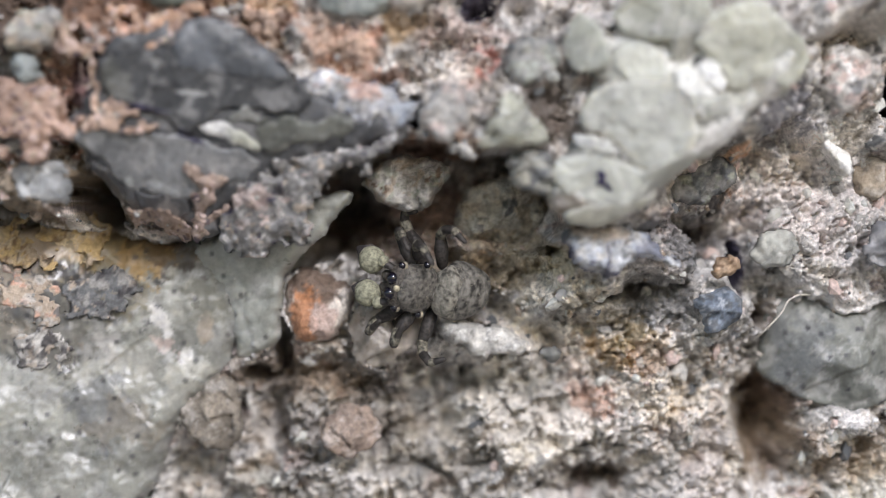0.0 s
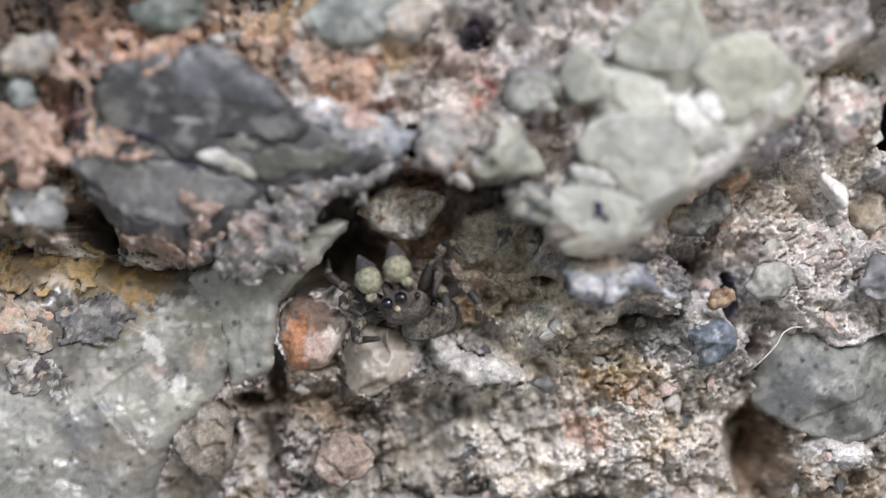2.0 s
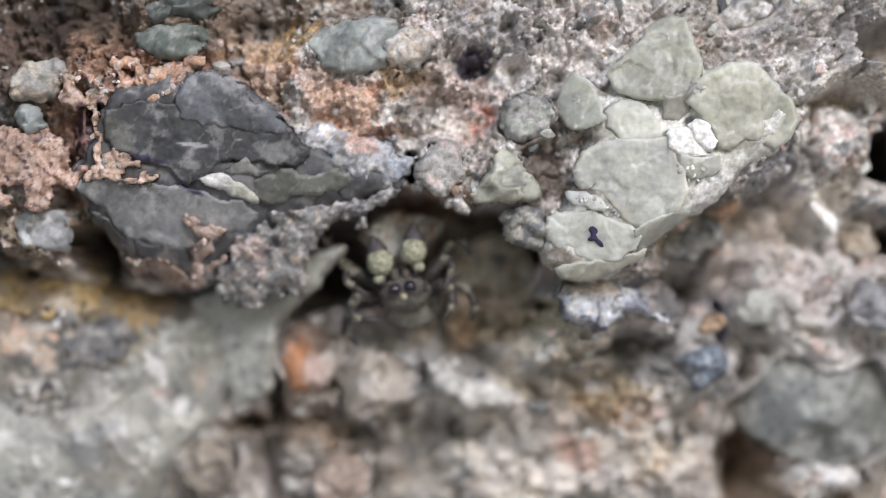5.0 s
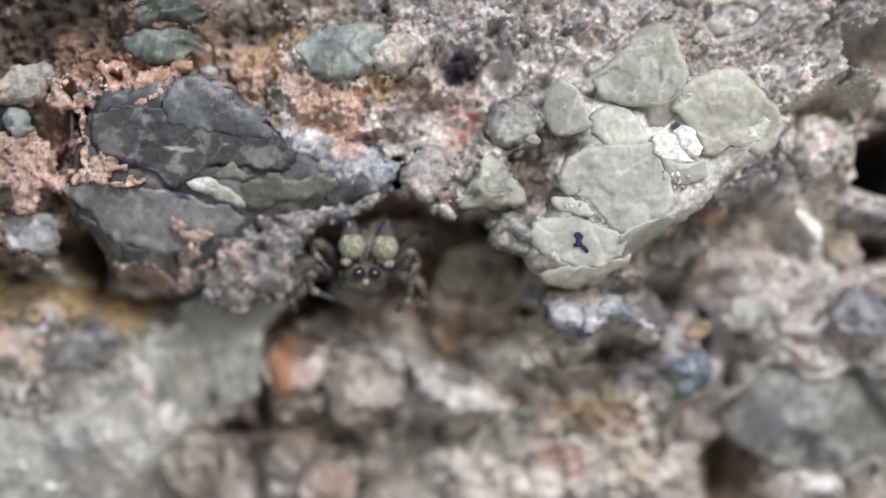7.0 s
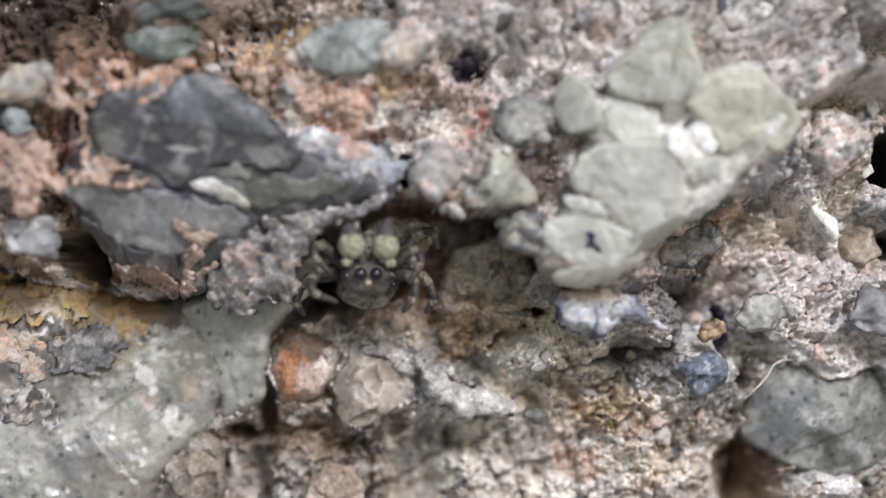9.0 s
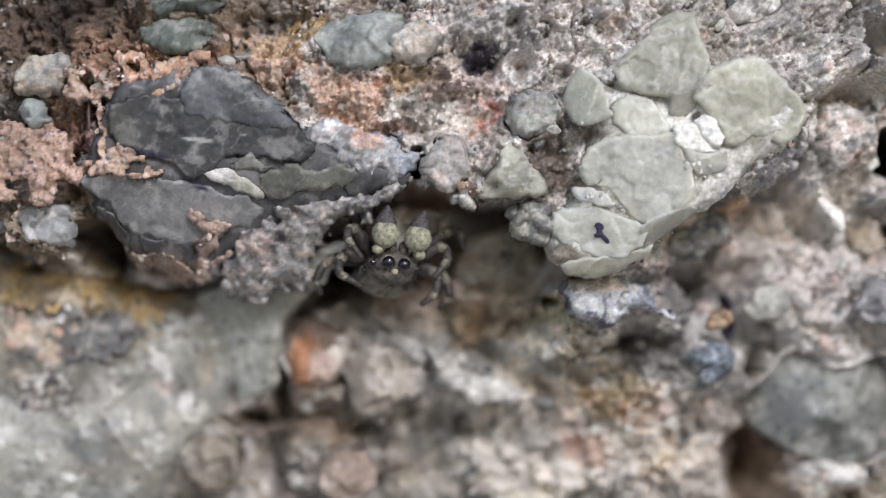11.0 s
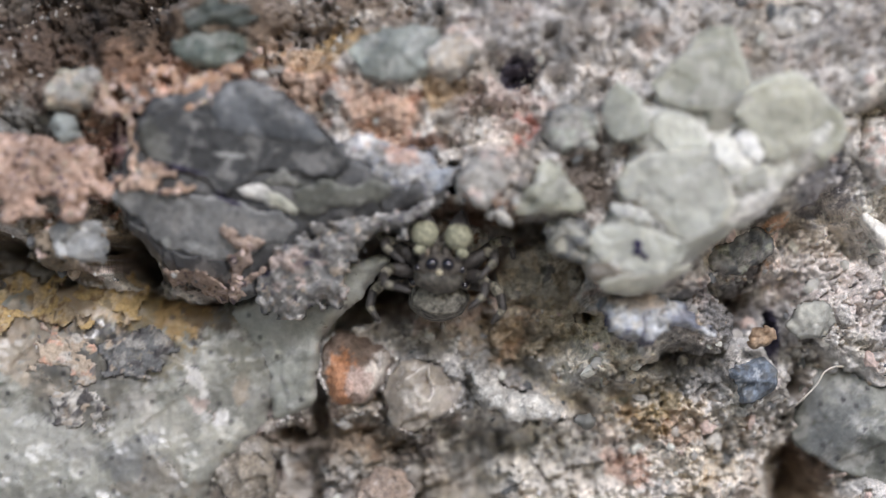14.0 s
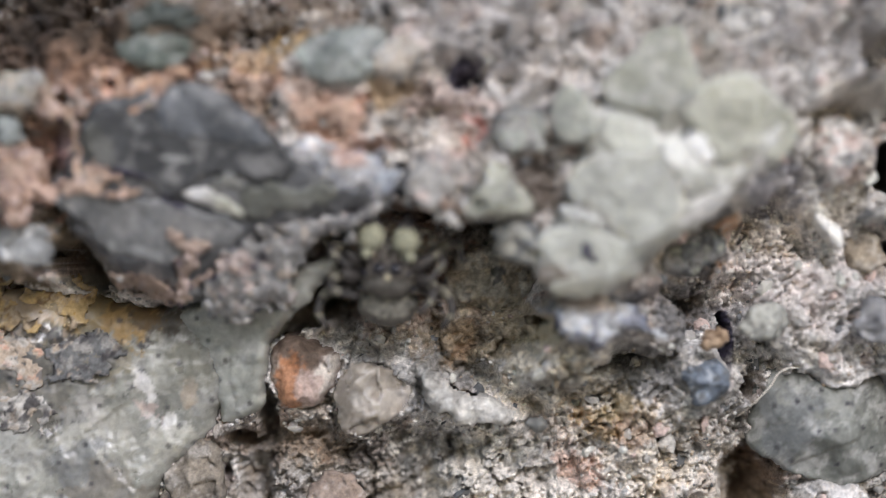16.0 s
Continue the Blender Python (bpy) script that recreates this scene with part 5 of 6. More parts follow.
for n, (outline, thick, color, edge) in enumerate([
    ([(4.09, 4.58), (4.45, 5.01), (4.94, 5.66), (5.52, 6.01), (5.96, 5.93), (6.08, 5.24), (6.21, 4.74), (6.11, 4.38), (5.81, 4.09), (5.38, 4.01), (4.60, 4.08), (4.19, 4.28)], 0.30, (0.330, 0.325, 0.245), 0.50),
    ([(5.36, 4.01), (5.83, 4.10), (6.17, 4.38), (6.06, 3.95), (5.98, 3.58), (5.68, 3.41), (5.37, 3.52)], 0.22, (0.300, 0.290, 0.220), 0.40),
    ([(6.03, 3.78), (6.14, 4.21), (6.53, 4.59), (7.03, 4.76), (7.60, 4.71), (8.12, 4.29), (8.52, 3.77), (8.67, 3.46), (8.47, 3.09), (8.11, 2.85), (7.47, 3.08), (7.04, 2.76), (6.72, 2.84), (6.61, 3.31), (6.25, 3.58)], 0.34, (0.450, 0.445, 0.350), 0.60),
    ([(2.88, 4.38), (3.16, 4.67), (3.48, 4.36), (3.68, 3.86), (3.83, 3.53), (3.34, 3.26), (3.03, 3.33), (2.82, 3.71)], 0.34, (0.420, 0.420, 0.350), 0.30),
    ([(3.94, 3.68), (4.31, 3.95), (4.77, 3.89), (5.06, 3.52), (5.28, 3.16), (5.21, 2.90), (4.68, 2.84), (4.32, 2.99), (3.97, 3.31)], 0.36, (0.500, 0.500, 0.430), 0.35),
    ([(3.25, 2.18), (3.46, 2.56), (3.82, 2.80), (4.32, 2.92), (4.89, 2.88), (5.41, 2.93), (5.52, 2.59), (5.71, 2.16), (5.87, 1.73), (5.72, 1.29), (5.22, 0.98), (4.76, 0.84), (4.40, 1.02), (4.04, 1.40), (3.83, 1.66), (3.47, 1.70), (3.29, 1.93)], 0.42, (0.470, 0.470, 0.430), 0.40),
    ([(5.40, 3.15), (5.75, 3.28), (6.06, 3.22), (6.24, 2.88), (6.50, 2.65), (6.21, 2.52), (5.70, 2.56), (5.45, 2.79)], 0.42, (0.720, 0.715, 0.670), 0.25),
    ([(6.02, 3.29), (6.21, 3.43), (6.48, 3.23), (6.67, 2.89), (6.61, 2.66), (6.40, 2.64), (6.14, 2.95)], 0.46, (0.800, 0.790, 0.760), 0.20),
    ([(5.70, 2.55), (6.33, 2.52), (6.67, 2.64), (6.81, 2.30), (6.62, 2.04), (6.04, 1.99), (5.78, 2.22)], 0.34, (0.500, 0.500, 0.440), 0.30),
    ([(2.43, 0.69), (2.61, 0.93), (3.04, 1.11), (3.61, 1.11), (4.07, 0.95), (4.50, 0.72), (4.72, 0.49), (4.62, 0.21), (4.19, -0.03), (3.62, -0.07), (3.12, 0.04), (2.73, 0.31)], 0.38, (0.50, 0.50, 0.445), 0.30),
    ([(2.79, -0.25), (3.34, -0.09), (4.05, -0.07), (4.62, 0.12), (4.88, 0.31), (4.81, -0.01), (4.34, -0.31), (3.63, -0.54), (3.05, -0.55)], 0.30, (0.420, 0.410, 0.330), 0.30),
    ([(2.98, 1.67), (3.35, 1.67), (3.78, 1.47), (3.96, 1.19), (3.61, 1.19), (3.18, 1.28), (2.95, 1.47)], 0.28, (0.620, 0.610, 0.550), 0.20),
    ([(4.62, 0.58), (5.12, 0.94), (5.76, 1.23), (6.05, 1.09), (5.55, 0.59), (5.05, 0.22), (4.84, 0.34)], 0.24, (0.420, 0.420, 0.350), 0.30),
]):
    bright = color[0] > 0.7
    color = color if bright else (1.08 * color[0] + 0.03, 1.09 * color[1] + 0.03, 0.35 * color[1] + 0.65 * color[2] + 0.045)
    middle = np.mean(outline, 0)
    outline = [tuple(middle + 1.13 * (np.array(p) - middle)) for p in outline]
    tint = pigment(color, (), 823 + 5 * n, vary=0.16, cloudy=0.2 if bright else 0.28, patch=0.1 if bright else 0.14, specks=0.2, seams=0.35 if n in (0, 2) else 0.15, rim=outline if n == 5 else None, rim_color=(0.62, 0.60, 0.50), rim_width=0.2)
    y, lean = seat(outline, 0.06 if n in (0, 2) else 0.05 if bright else -0.03)
    tilt = random.Random(40 + n)
    lean = (lean[0] + tilt.uniform(-0.16, 0.16), lean[1] + tilt.uniform(-0.16, 0.1))
    part("quartz_grain", stone_mesh("quartz_grain", outline, y, 0.45 * thick, 820 + 5 * n, tint, edge=0.25 * edge, rough=0.04, lean=lean, flat=True, rounds=0,
         ragged=0.08, fine=0.045, back=2.5, facet=0.03 if bright else 0.07, facet_size=1.1, crisp=0.018), GRANULAR if bright else CRYSTAL, cluster)
for n, (outline, count) in enumerate([
    ([(4.75, 0.20), (5.60, 0.85), (6.60, 1.45), (7.50, 2.25), (8.30, 2.85), (8.10, 2.40), (7.20, 1.55), (6.10, 0.80), (5.20, 0.05)], 34),
    ([(5.30, 2.60), (5.80, 2.75), (6.30, 2.60), (6.60, 2.10), (6.20, 1.70), (5.60, 1.90)], 16),
    ([(3.00, 1.70), (3.70, 1.65), (4.30, 1.15), (4.80, 0.80), (4.50, 0.60), (3.60, 1.05), (3.00, 1.20)], 18),
    ([(5.90, 4.30), (6.40, 4.70), (6.50, 4.20), (6.20, 3.60), (5.90, 3.70)], 8),
]):
    strew(cluster, outline, count, (12, 12, 0, 5, 1), 140 + n, (0.03, 0.045, 0.06, 0.085))
SPOT_LINE = [(3.47, 0.74), (3.61, 0.83), (3.72, 0.77), (3.75, 0.60), (3.67, 0.52), (3.78, 0.38), (3.84, 0.21), (3.73, 0.23), (3.64, 0.40), (3.53, 0.37), (3.44, 0.43), (3.55, 0.54)]
speck = stone("dark_speck", "tiny blue-black speck of lichen on quartz", "lichen", SPOT_LINE,
    seat(SPOT_LINE, 0.0)[0], 0.05, 881, pigment(INK, (), 882), MATRIX, edge=0.06, rough=0.01, ragged=0.05, fine=0.03, back=3.0, rounds=1)

# ---- the lower rock ----
mass = stone("quartz_boulder", "cloudy grey-white quartz with an ochre crust and dark patches", "quartz",
    [(-16.52, -0.54), (-11.30, -0.50), (-9.76, -0.67), (-8.37, -1.00), (-7.13, -0.77), (-5.57, -0.39), (-4.17, -0.56), (-4.09, -1.27), (-4.65, -2.05), (-4.99, -2.67), (-5.59, -3.45), (-6.13, -3.78), (-6.25, -4.30), (-6.51, -4.92), (-7.55, -5.49), (-8.08, -6.47), (-8.74, -7.94), (-8.91, -9.50), (-16.60, -9.38)],
    2.4, 1.1, 901, pigment((0.285, 0.285, 0.255), [
        (-10.18, -0.98, 2.33, 0.78, -8, OCHRE, 0.9, 0.6),
        (-11.57, -1.35, 1.71, 0.93, 0, TAN, 0.7, 0.8),
        (-10.12, -2.30, 1.47, 0.78, -10, (0.07, 0.07, 0.075), 0.9, 0.7),
        (-11.12, -3.07, 1.55, 0.93, 0, ASH, 0.6, 0.9),
        (-11.28, -3.99, 1.09, 0.47, 0, NEAR_BLACK, 0.7, 0.8),
        (-11.89, -2.59, 0.93, 0.93, 0, TAN, 0.6, 0.9),
        # slab's shadow on the boulder top, painted umber
        (-7.87, -1.39, 1.40, 0.47, -25, UMBER, 0.7, 0.6),
        (-8.05, -3.87, 0.44, 0.28, -20, PINK, 0.6, 0.8),
        (-6.96, -3.42, 0.22, 0.31, 0, TAN, 0.6, 0.6),
        (-9.14, -4.64, 1.86, 0.93, 0, (0.40, 0.39, 0.345), 0.7, 0.6),
        (-5.56, -1.72, 0.94, 0.94, 0, (0.42, 0.42, 0.375), 0.7, 0.6),
        (-6.21, -1.79, 0.11, 0.16, 0, NEAR_BLACK, 0.9, 0.5),
        (-6.26, -2.65, 0.08, 0.14, 20, NEAR_BLACK, 0.9, 0.5),
        (-12.98, -1.80, 1.75, 0.79, 0, TAN, 0.6, 0.9),
        (-9.93, -1.73, 1.19, 0.95, -20, (0.24, 0.21, 0.14), 0.65, 0.8),
        (-10.71, -2.46, 1.27, 0.71, 10, (0.11, 0.11, 0.105), 0.8, 0.8),
        (-11.33, -3.66, 1.03, 0.87, 0, (0.19, 0.18, 0.155), 0.75, 0.9),
        (-13.24, -4.50, 1.43, 0.79, 0, (0.42, 0.42, 0.39), 0.75, 0.8),
        (-8.20, -3.09, 0.19, 0.40, 30, WHITE, 0.8, 0.6),
        (-7.75, -4.81, 0.86, 0.47, 30, (0.46, 0.45, 0.40), 0.8, 0.6),
        (-7.59, -4.11, 0.28, 0.25, 0, WHITE, 0.7, 0.6),
        (-9.59, -3.86, 0.40, 0.47, 0, PALE, 0.6, 0.8),
        (-9.76, -5.57, 0.93, 0.93, 0, (0.2, 0.205, 0.21), 0.7, 0.6),
        (-7.11, -2.64, 0.62, 0.62, -40, (0.2, 0.195, 0.16), 0.7, 0.6),
        (-8.99, -6.04, 1.09, 0.62, 0, (0.26, 0.23, 0.19), 0.6, 0.8),
    ], 903, vary=0.2, cloudy=0.4, specks=0.7, patch=0.2), QUARTZ, facet=0.1, facet_size=2.2, crisp=0.012, rough=0.12, edge=0.7, lean=(0.06, -0.05))
stone("quartz_shelf", "", "", [(-7.67, -1.32), (-6.66, -0.79), (-5.65, -0.33), (-4.42, 0.05), (-3.34, 0.35), (-2.69, 0.45), (-2.80, 0.04), (-3.34, -0.50), (-3.79, -1.04), (-4.27, -1.42), (-4.65, -1.80), (-4.80, -2.22), (-4.85, -2.68), (-4.95, -3.14), (-4.89, -3.53), (-5.12, -3.91), (-5.52, -4.17), (-6.14, -4.32), (-6.28, -4.18), (-6.19, -3.83), (-6.54, -3.56), (-6.97, -3.25), (-7.30, -2.63), (-7.55, -2.01)], 1.35, 0.6, 925,
     pigment((0.43, 0.437, 0.395), (), 926, cloudy=0.4, specks=0.7, patch=0.15), QUARTZ, mass, edge=0.35, rough=0.08, facet=0.08, facet_size=1.4, ragged=0.06, lean=(-0.42, -0.28), flat=True)

for n, (outline, table, label) in enumerate([
    ([(-14.76, -0.40), (-13.81, -0.32), (-12.86, -0.22), (-11.75, -0.32), (-10.64, -0.36), (-9.65, -0.48), (-9.11, -0.83), (-9.76, -1.34), (-10.95, -1.43), (-11.90, -1.36), (-12.85, -1.68), (-13.80, -1.79), (-14.75, -1.67)], [(5, (0.49, 0.35, 0.165)), (2, TAN), (1, (0.56, 0.46, 0.30)), (1, BROWN), (0.5, NEAR_BLACK)], "ochre-yellow crumbly crust on the quartz"),
    ([(-10.71, -1.74), (-9.80, -1.67), (-8.81, -1.99), (-8.74, -2.61), (-9.50, -2.98), (-10.26, -2.90), (-10.79, -2.59)], [(4, SLATE), (2, NEAR_BLACK), (2, ASH), (1, TAN)], "blackish grainy patch on the quartz"),
    ([(-12.40, -3.18), (-11.33, -3.12), (-10.73, -3.51), (-10.58, -4.43), (-11.50, -4.58), (-12.56, -4.10)], [(3, ASH), (2, NEAR_BLACK), (2, PALE), (1, TAN)], "blackish grainy patch on the quartz"),
    ([(-12.84, -1.64), (-11.47, -1.66), (-11.02, -2.28), (-10.88, -3.05), (-11.94, -3.19), (-12.85, -2.87)], [(3, TAN), (2, PALE), (1, ROSE), (1, SLATE)], "tan crumbly crust on the quartz"),
]):
    y, lean = seat(outline, -0.09)
    lichen = stone("lichen_crust", label, "mineral crust", outline, y, 0.14, 910 + 3 * n, pigment(ASH, (), 911 + 3 * n, table=table, size=0.3, blur=0.25), CRUST,
          group="dark and ochre crust on quartz", grit=0.025, crisp=0.03, facet_size=0.7, pits=0.08, rough=0.06, edge=0.3, ragged=0.6, lean=lean, flat=True, back=2.5)
    if n in (0, 3):
        strew(lichen, outline, 6, ((10, 2, 1), (2, 1, 3))[n > 0], 90 + n, (0.05, 0.07, 0.1))

stone("orange_pebble", "brown and white pebble with a bright orange flank", "pebble",
    [(-4.90, -2.68), (-4.83, -2.21), (-4.58, -1.82), (-4.00, -1.72), (-3.46, -2.06), (-2.96, -2.22), (-2.75, -2.46), (-2.97, -2.93), (-3.07, -3.39), (-3.36, -3.75), (-3.75, -3.94), (-4.49, -3.87), (-4.66, -3.46)], 2.1, 1.0, 931, pigment((0.36, 0.30, 0.26), [
        (-3.99, -2.05, 1.10, 0.55, 0, (0.15, 0.105, 0.08), 0.9, 0.5),
        (-4.27, -3.13, 0.42, 0.85, 8, (0.42, 0.19, 0.09), 0.85, 0.5),
        (-3.15, -2.75, 0.30, 0.60, -20, (0.62, 0.57, 0.52), 0.85, 0.4),
        (-3.69, -3.36, 0.35, 0.45, 0, (0.44, 0.33, 0.29), 0.8, 0.5),
    ], 933), GRANULAR, group="pebbles in the rock", facet=0.18, facet_size=0.8, rough=0.12, edge=0.55, grit=0.05)

stone("crinkled_lump", "white crinkled elongated lump in the lower rock", "rock lump",
    [(-0.71, -2.77), (-0.56, -2.70), (0.03, -2.93), (0.50, -3.14), (1.12, -3.33), (1.74, -3.72), (1.97, -4.11), (1.58, -4.30), (0.80, -4.23), (0.03, -4.10), (-0.44, -3.86), (-0.65, -3.44)], 1.6, 0.8, 941,
    pigment(PALE, (), 942, table=[(2, (0.6, 0.59, 0.56)), (4, PALE), (2, ASH)], size=0.25, blur=0.2), GRANULAR, grit=0.06, pits=0.08, rough=0.15, edge=0.4, ragged=0.2)
stone("dark_rimmed_stone", "blue-white stone under the quartz, a dark lens fringe painted on its rim", "stone",
    [(2.72, -0.95), (3.02, -0.66), (3.55, -0.55), (4.40, -0.60), (4.92, -0.72), (5.44, -1.08), (5.95, -1.66), (5.42, -1.62), (4.85, -1.55), (4.35, -1.66), (4.11, -1.95), (3.55, -1.98), (3.08, -1.75)], -1.0, 0.9, 951,
    # INK on the left and lower edge paints in a purple lens fringe
    pigment(PALE, [(5.30, -1.25, 0.60, 0.36, -35, (0.15, 0.16, 0.21), 0.8, 0.7), (3.85, -0.80, 0.80, 0.28, -5, (0.48, 0.40, 0.33), 0.85, 0.5), (2.78, -1.22, 0.20, 0.42, 25, INK, 0.95, 0.3),
        (3.32, -1.85, 0.55, 0.13, -20, INK, 0.9, 0.4), (4.02, -1.90, 0.40, 0.10, 10, INK, 0.85, 0.4), (3.92, -1.35, 0.05, 0.40, 5, (0.10, 0.10, 0.14), 0.8, 0.3), (4.35, -1.40, 0.10, 0.22, 20, SLATE, 0.8, 0.5)],
        952, table=[(2.2, (0.60, 0.61, 0.63)), (2.2, (0.42, 0.45, 0.51)), (1.6, PALE), (1.0, SLATE), (0.4, INK)], size=0.2, blur=0.15), GRANULAR, grit=0.05, pits=0.12, rough=0.18, edge=0.35, ragged=0.2)
stone("blue_stone", "slate-blue speckled stone beside a black crack", "stone",
    [(6.46, -2.57), (6.95, -2.48), (7.35, -2.30), (7.77, -2.58), (7.80, -3.16), (7.49, -3.41), (7.09, -3.65), (6.76, -3.68), (6.70, -3.34), (6.49, -2.97)], 0.6, 0.8, 956,
    pigment(BLUE, (), 957, table=[(3, (0.13, 0.155, 0.195)), (2, (0.20, 0.235, 0.285)), (2, SLATE), (0.5, (0.45, 0.48, 0.52))], size=0.16, blur=0.15), GRANULAR,
    grit=0.09, facet=0.25, facet_size=0.6, rough=0.12, edge=0.25, rounds=1, ragged=0.1)
stone("quartz_pebble", "large grey-green quartz pebble dotted with black specks", "pebble",
    [(8.44, -4.72), (8.54, -3.95), (8.63, -3.33), (8.88, -2.78), (9.86, -2.62), (10.48, -2.93), (10.87, -3.19), (11.55, -2.86), (12.01, -2.71), (12.66, -3.33), (13.16, -3.98), (13.32, -4.62), (12.98, -5.39), (12.06, -5.69), (11.56, -5.92), (10.84, -6.07), (9.85, -5.68), (9.20, -5.29), (8.65, -4.99)], 2.1, 1.2, 961,
    pigment((0.145, 0.15, 0.135), [(11.16, -3.43, 1.88, 0.63, -10, CLOUD, 0.2, 0.9), (9.57, -4.04, 0.78, 0.94, 0, (0.17, 0.18, 0.19), 0.5, 0.9)]
        + [(x, z, 0.07, 0.06, 0, NEAR_BLACK, 0.9, 0.3) for x, z in [(11.08, -3.61), (11.78, -4.84), (10.40, -3.26), (12.18, -4.06), (12.73, -4.70), (10.86, -5.30), (11.55, -4.29), (9.73, -3.57), (12.09, -5.32), (13.21, -4.23), (10.28, -4.36)]],
        962, vary=0.25, cloudy=0.5, specks=0.7, patch=0.2), FLINT, grit=0.01, facet=0.09, facet_size=2.2, rough=0.12, edge=0.5, ragged=0.1, gem=7, rounds=1)
stone("white_splinter", "white splinter of mineral standing out of the matrix", "splinter",
    [(9.66, 2.24), (9.81, 1.96), (10.02, 1.54), (10.35, 1.31), (10.59, 1.23), (10.68, 0.71), (10.50, 0.48), (10.26, 0.90), (10.05, 1.16), (9.78, 1.47)], -0.35, 0.2, 966, pigment((0.72, 0.70, 0.66), (), 967), GRANULAR,
    edge=0.1, rough=0.08, ragged=0.06, back=6.0)


# ---- fine hair beside the quartz pebble ----
def strand(name, points, radius, material, label, category):
    curve = bpy.data.curves.new(name, "CURVE")
    curve.dimensions, curve.bevel_depth, curve.bevel_resolution, curve.resolution_u = "3D", radius * MM, 2, 8
    line = curve.splines.new("BEZIER")
    line.bezier_points.add(len(points) - 1)
    for p, (x, y, z) in zip(line.bezier_points, points):
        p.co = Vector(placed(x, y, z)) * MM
        p.handle_left_type = p.handle_right_type = "AUTO"
    curve.materials.append(material)
    return tagged(new(name, curve), label, category)


FIBRE = plain_material("pale_fibre", (0.62, 0.58, 0.52), 0.5)
(ax, az), (bx, bz), (cx, cz), (dx, dz), (ex, ez) = [(8.22, -4.04), (8.54, -3.57), (8.96, -3.10), (9.18, -2.76), (10.10, -2.67)]
strand("fibre", [(ax, 1.9, az), (bx, 1.0, bz), (cx, 0.9, cz), (dx, 0.9, dz), (ex, 1.6, ez)], 0.022, FIBRE, "thin pale fibre looping over the rock", "fibre")


face = rock_face()


# ---- loose grains on the rock ----
def scatter_grains(count=290):
    kinds, r = GRAIN_KINDS[:8], random.Random(77)
    n = 0
    while n < count:
        x, z = r.uniform(-13, 13), r.uniform(-8, 8)
        ax, az = np.array([x]), np.array([z])
        if z > np.interp(x, *np.array(LEDGE).T) + 0.5 and x < 6 and r.random() < 0.7:
            continue
        y = float(wall_surface(ax, az)[0])
        if y > 2.6:
            continue
        size = r.choice((0.1, 0.13, 0.16, 0.2, 0.24, 0.3))
        ob = new("grain", r.choice(kinds))
        ob.parent = face
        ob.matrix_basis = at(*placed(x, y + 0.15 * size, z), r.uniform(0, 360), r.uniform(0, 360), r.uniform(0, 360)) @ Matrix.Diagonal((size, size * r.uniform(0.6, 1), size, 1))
        n += 1


# ---- the jumping spider ----
CARAPACE = plain_material("grey_hairy_carapace", (0.10, 0.092, 0.08), 0.75, grain=0.12, contrast=0.7, relief=0.03)
FACE = plain_material("dark_face", (0.07, 0.06, 0.05), 0.7, grain=0.06, contrast=0.6, relief=0.03)
EYE = plain_material("black_eye_lens", (0.004, 0.003, 0.008), 0.06, contrast=0.1, gloss=0.8, relief=0.0)
EYE_RIM = plain_material("pale_eye_ring", (0.22, 0.19, 0.14), 0.85, contrast=0.5)
PALP = plain_material("yellowish_palp_hair", (0.25, 0.245, 0.175), 0.9, grain=0.12, contrast=0.45, relief=0.04)
PALP_TIP = plain_material("dark_palp_tip", (0.055, 0.048, 0.05), 0.7, contrast=0.5, relief=0.03)
LEG_DARK = plain_material("dark_leg", (0.035, 0.03, 0.027), 0.6, grain=0.1, contrast=0.6, relief=0.02)
LEG_PALE = plain_material("pale_leg_band", (0.15, 0.137, 0.105), 0.8, grain=0.1, contrast=0.7, relief=0.02)
BELLY = plain_material("mottled_abdomen", (0.12, 0.113, 0.10), 0.8, grain=0.2, contrast=0.8, relief=0.04)
FRINGE = plain_material("greyish_fringe", (0.17, 0.16, 0.135), 0.85, grain=0.16, contrast=0.7, relief=0.05)
SPOT = plain_material("cream_spot", (0.45, 0.40, 0.28), 0.85, contrast=0.4)
BRISTLE = plain_material("pale_bristle", (0.18, 0.165, 0.13), 0.7)


def blob(centre, radii, turn=(0, 0, 0), seed=0, uneven=0.05, point=0.0, sub=4, square=1.0):
    """A rounded body part; point: how far it narrows towards its top; square: below 1 for a boxier form."""
    bm = bmesh.new()
    bmesh.ops.create_icosphere(bm, subdivisions=sub, radius=1)
    m = Euler([radians(a) for a in turn]).to_matrix()
    for v in bm.verts:
        n = noise.noise(v.co * 1.7 + Vector((seed, seed * 2, 0)))
        p = Vector([math.copysign(abs(c) ** square, c) for c in v.co]) * (1 + uneven * n)
        if point and p.z > 0:
            k = 1 - point * p.z
            p.x, p.y, p.z = p.x * k, p.y * k, p.z * (1 + 0.9 * point * p.z)
        v.co = m @ Vector([c * r for c, r in zip(p, radii)]) + Vector(centre)
    return bm


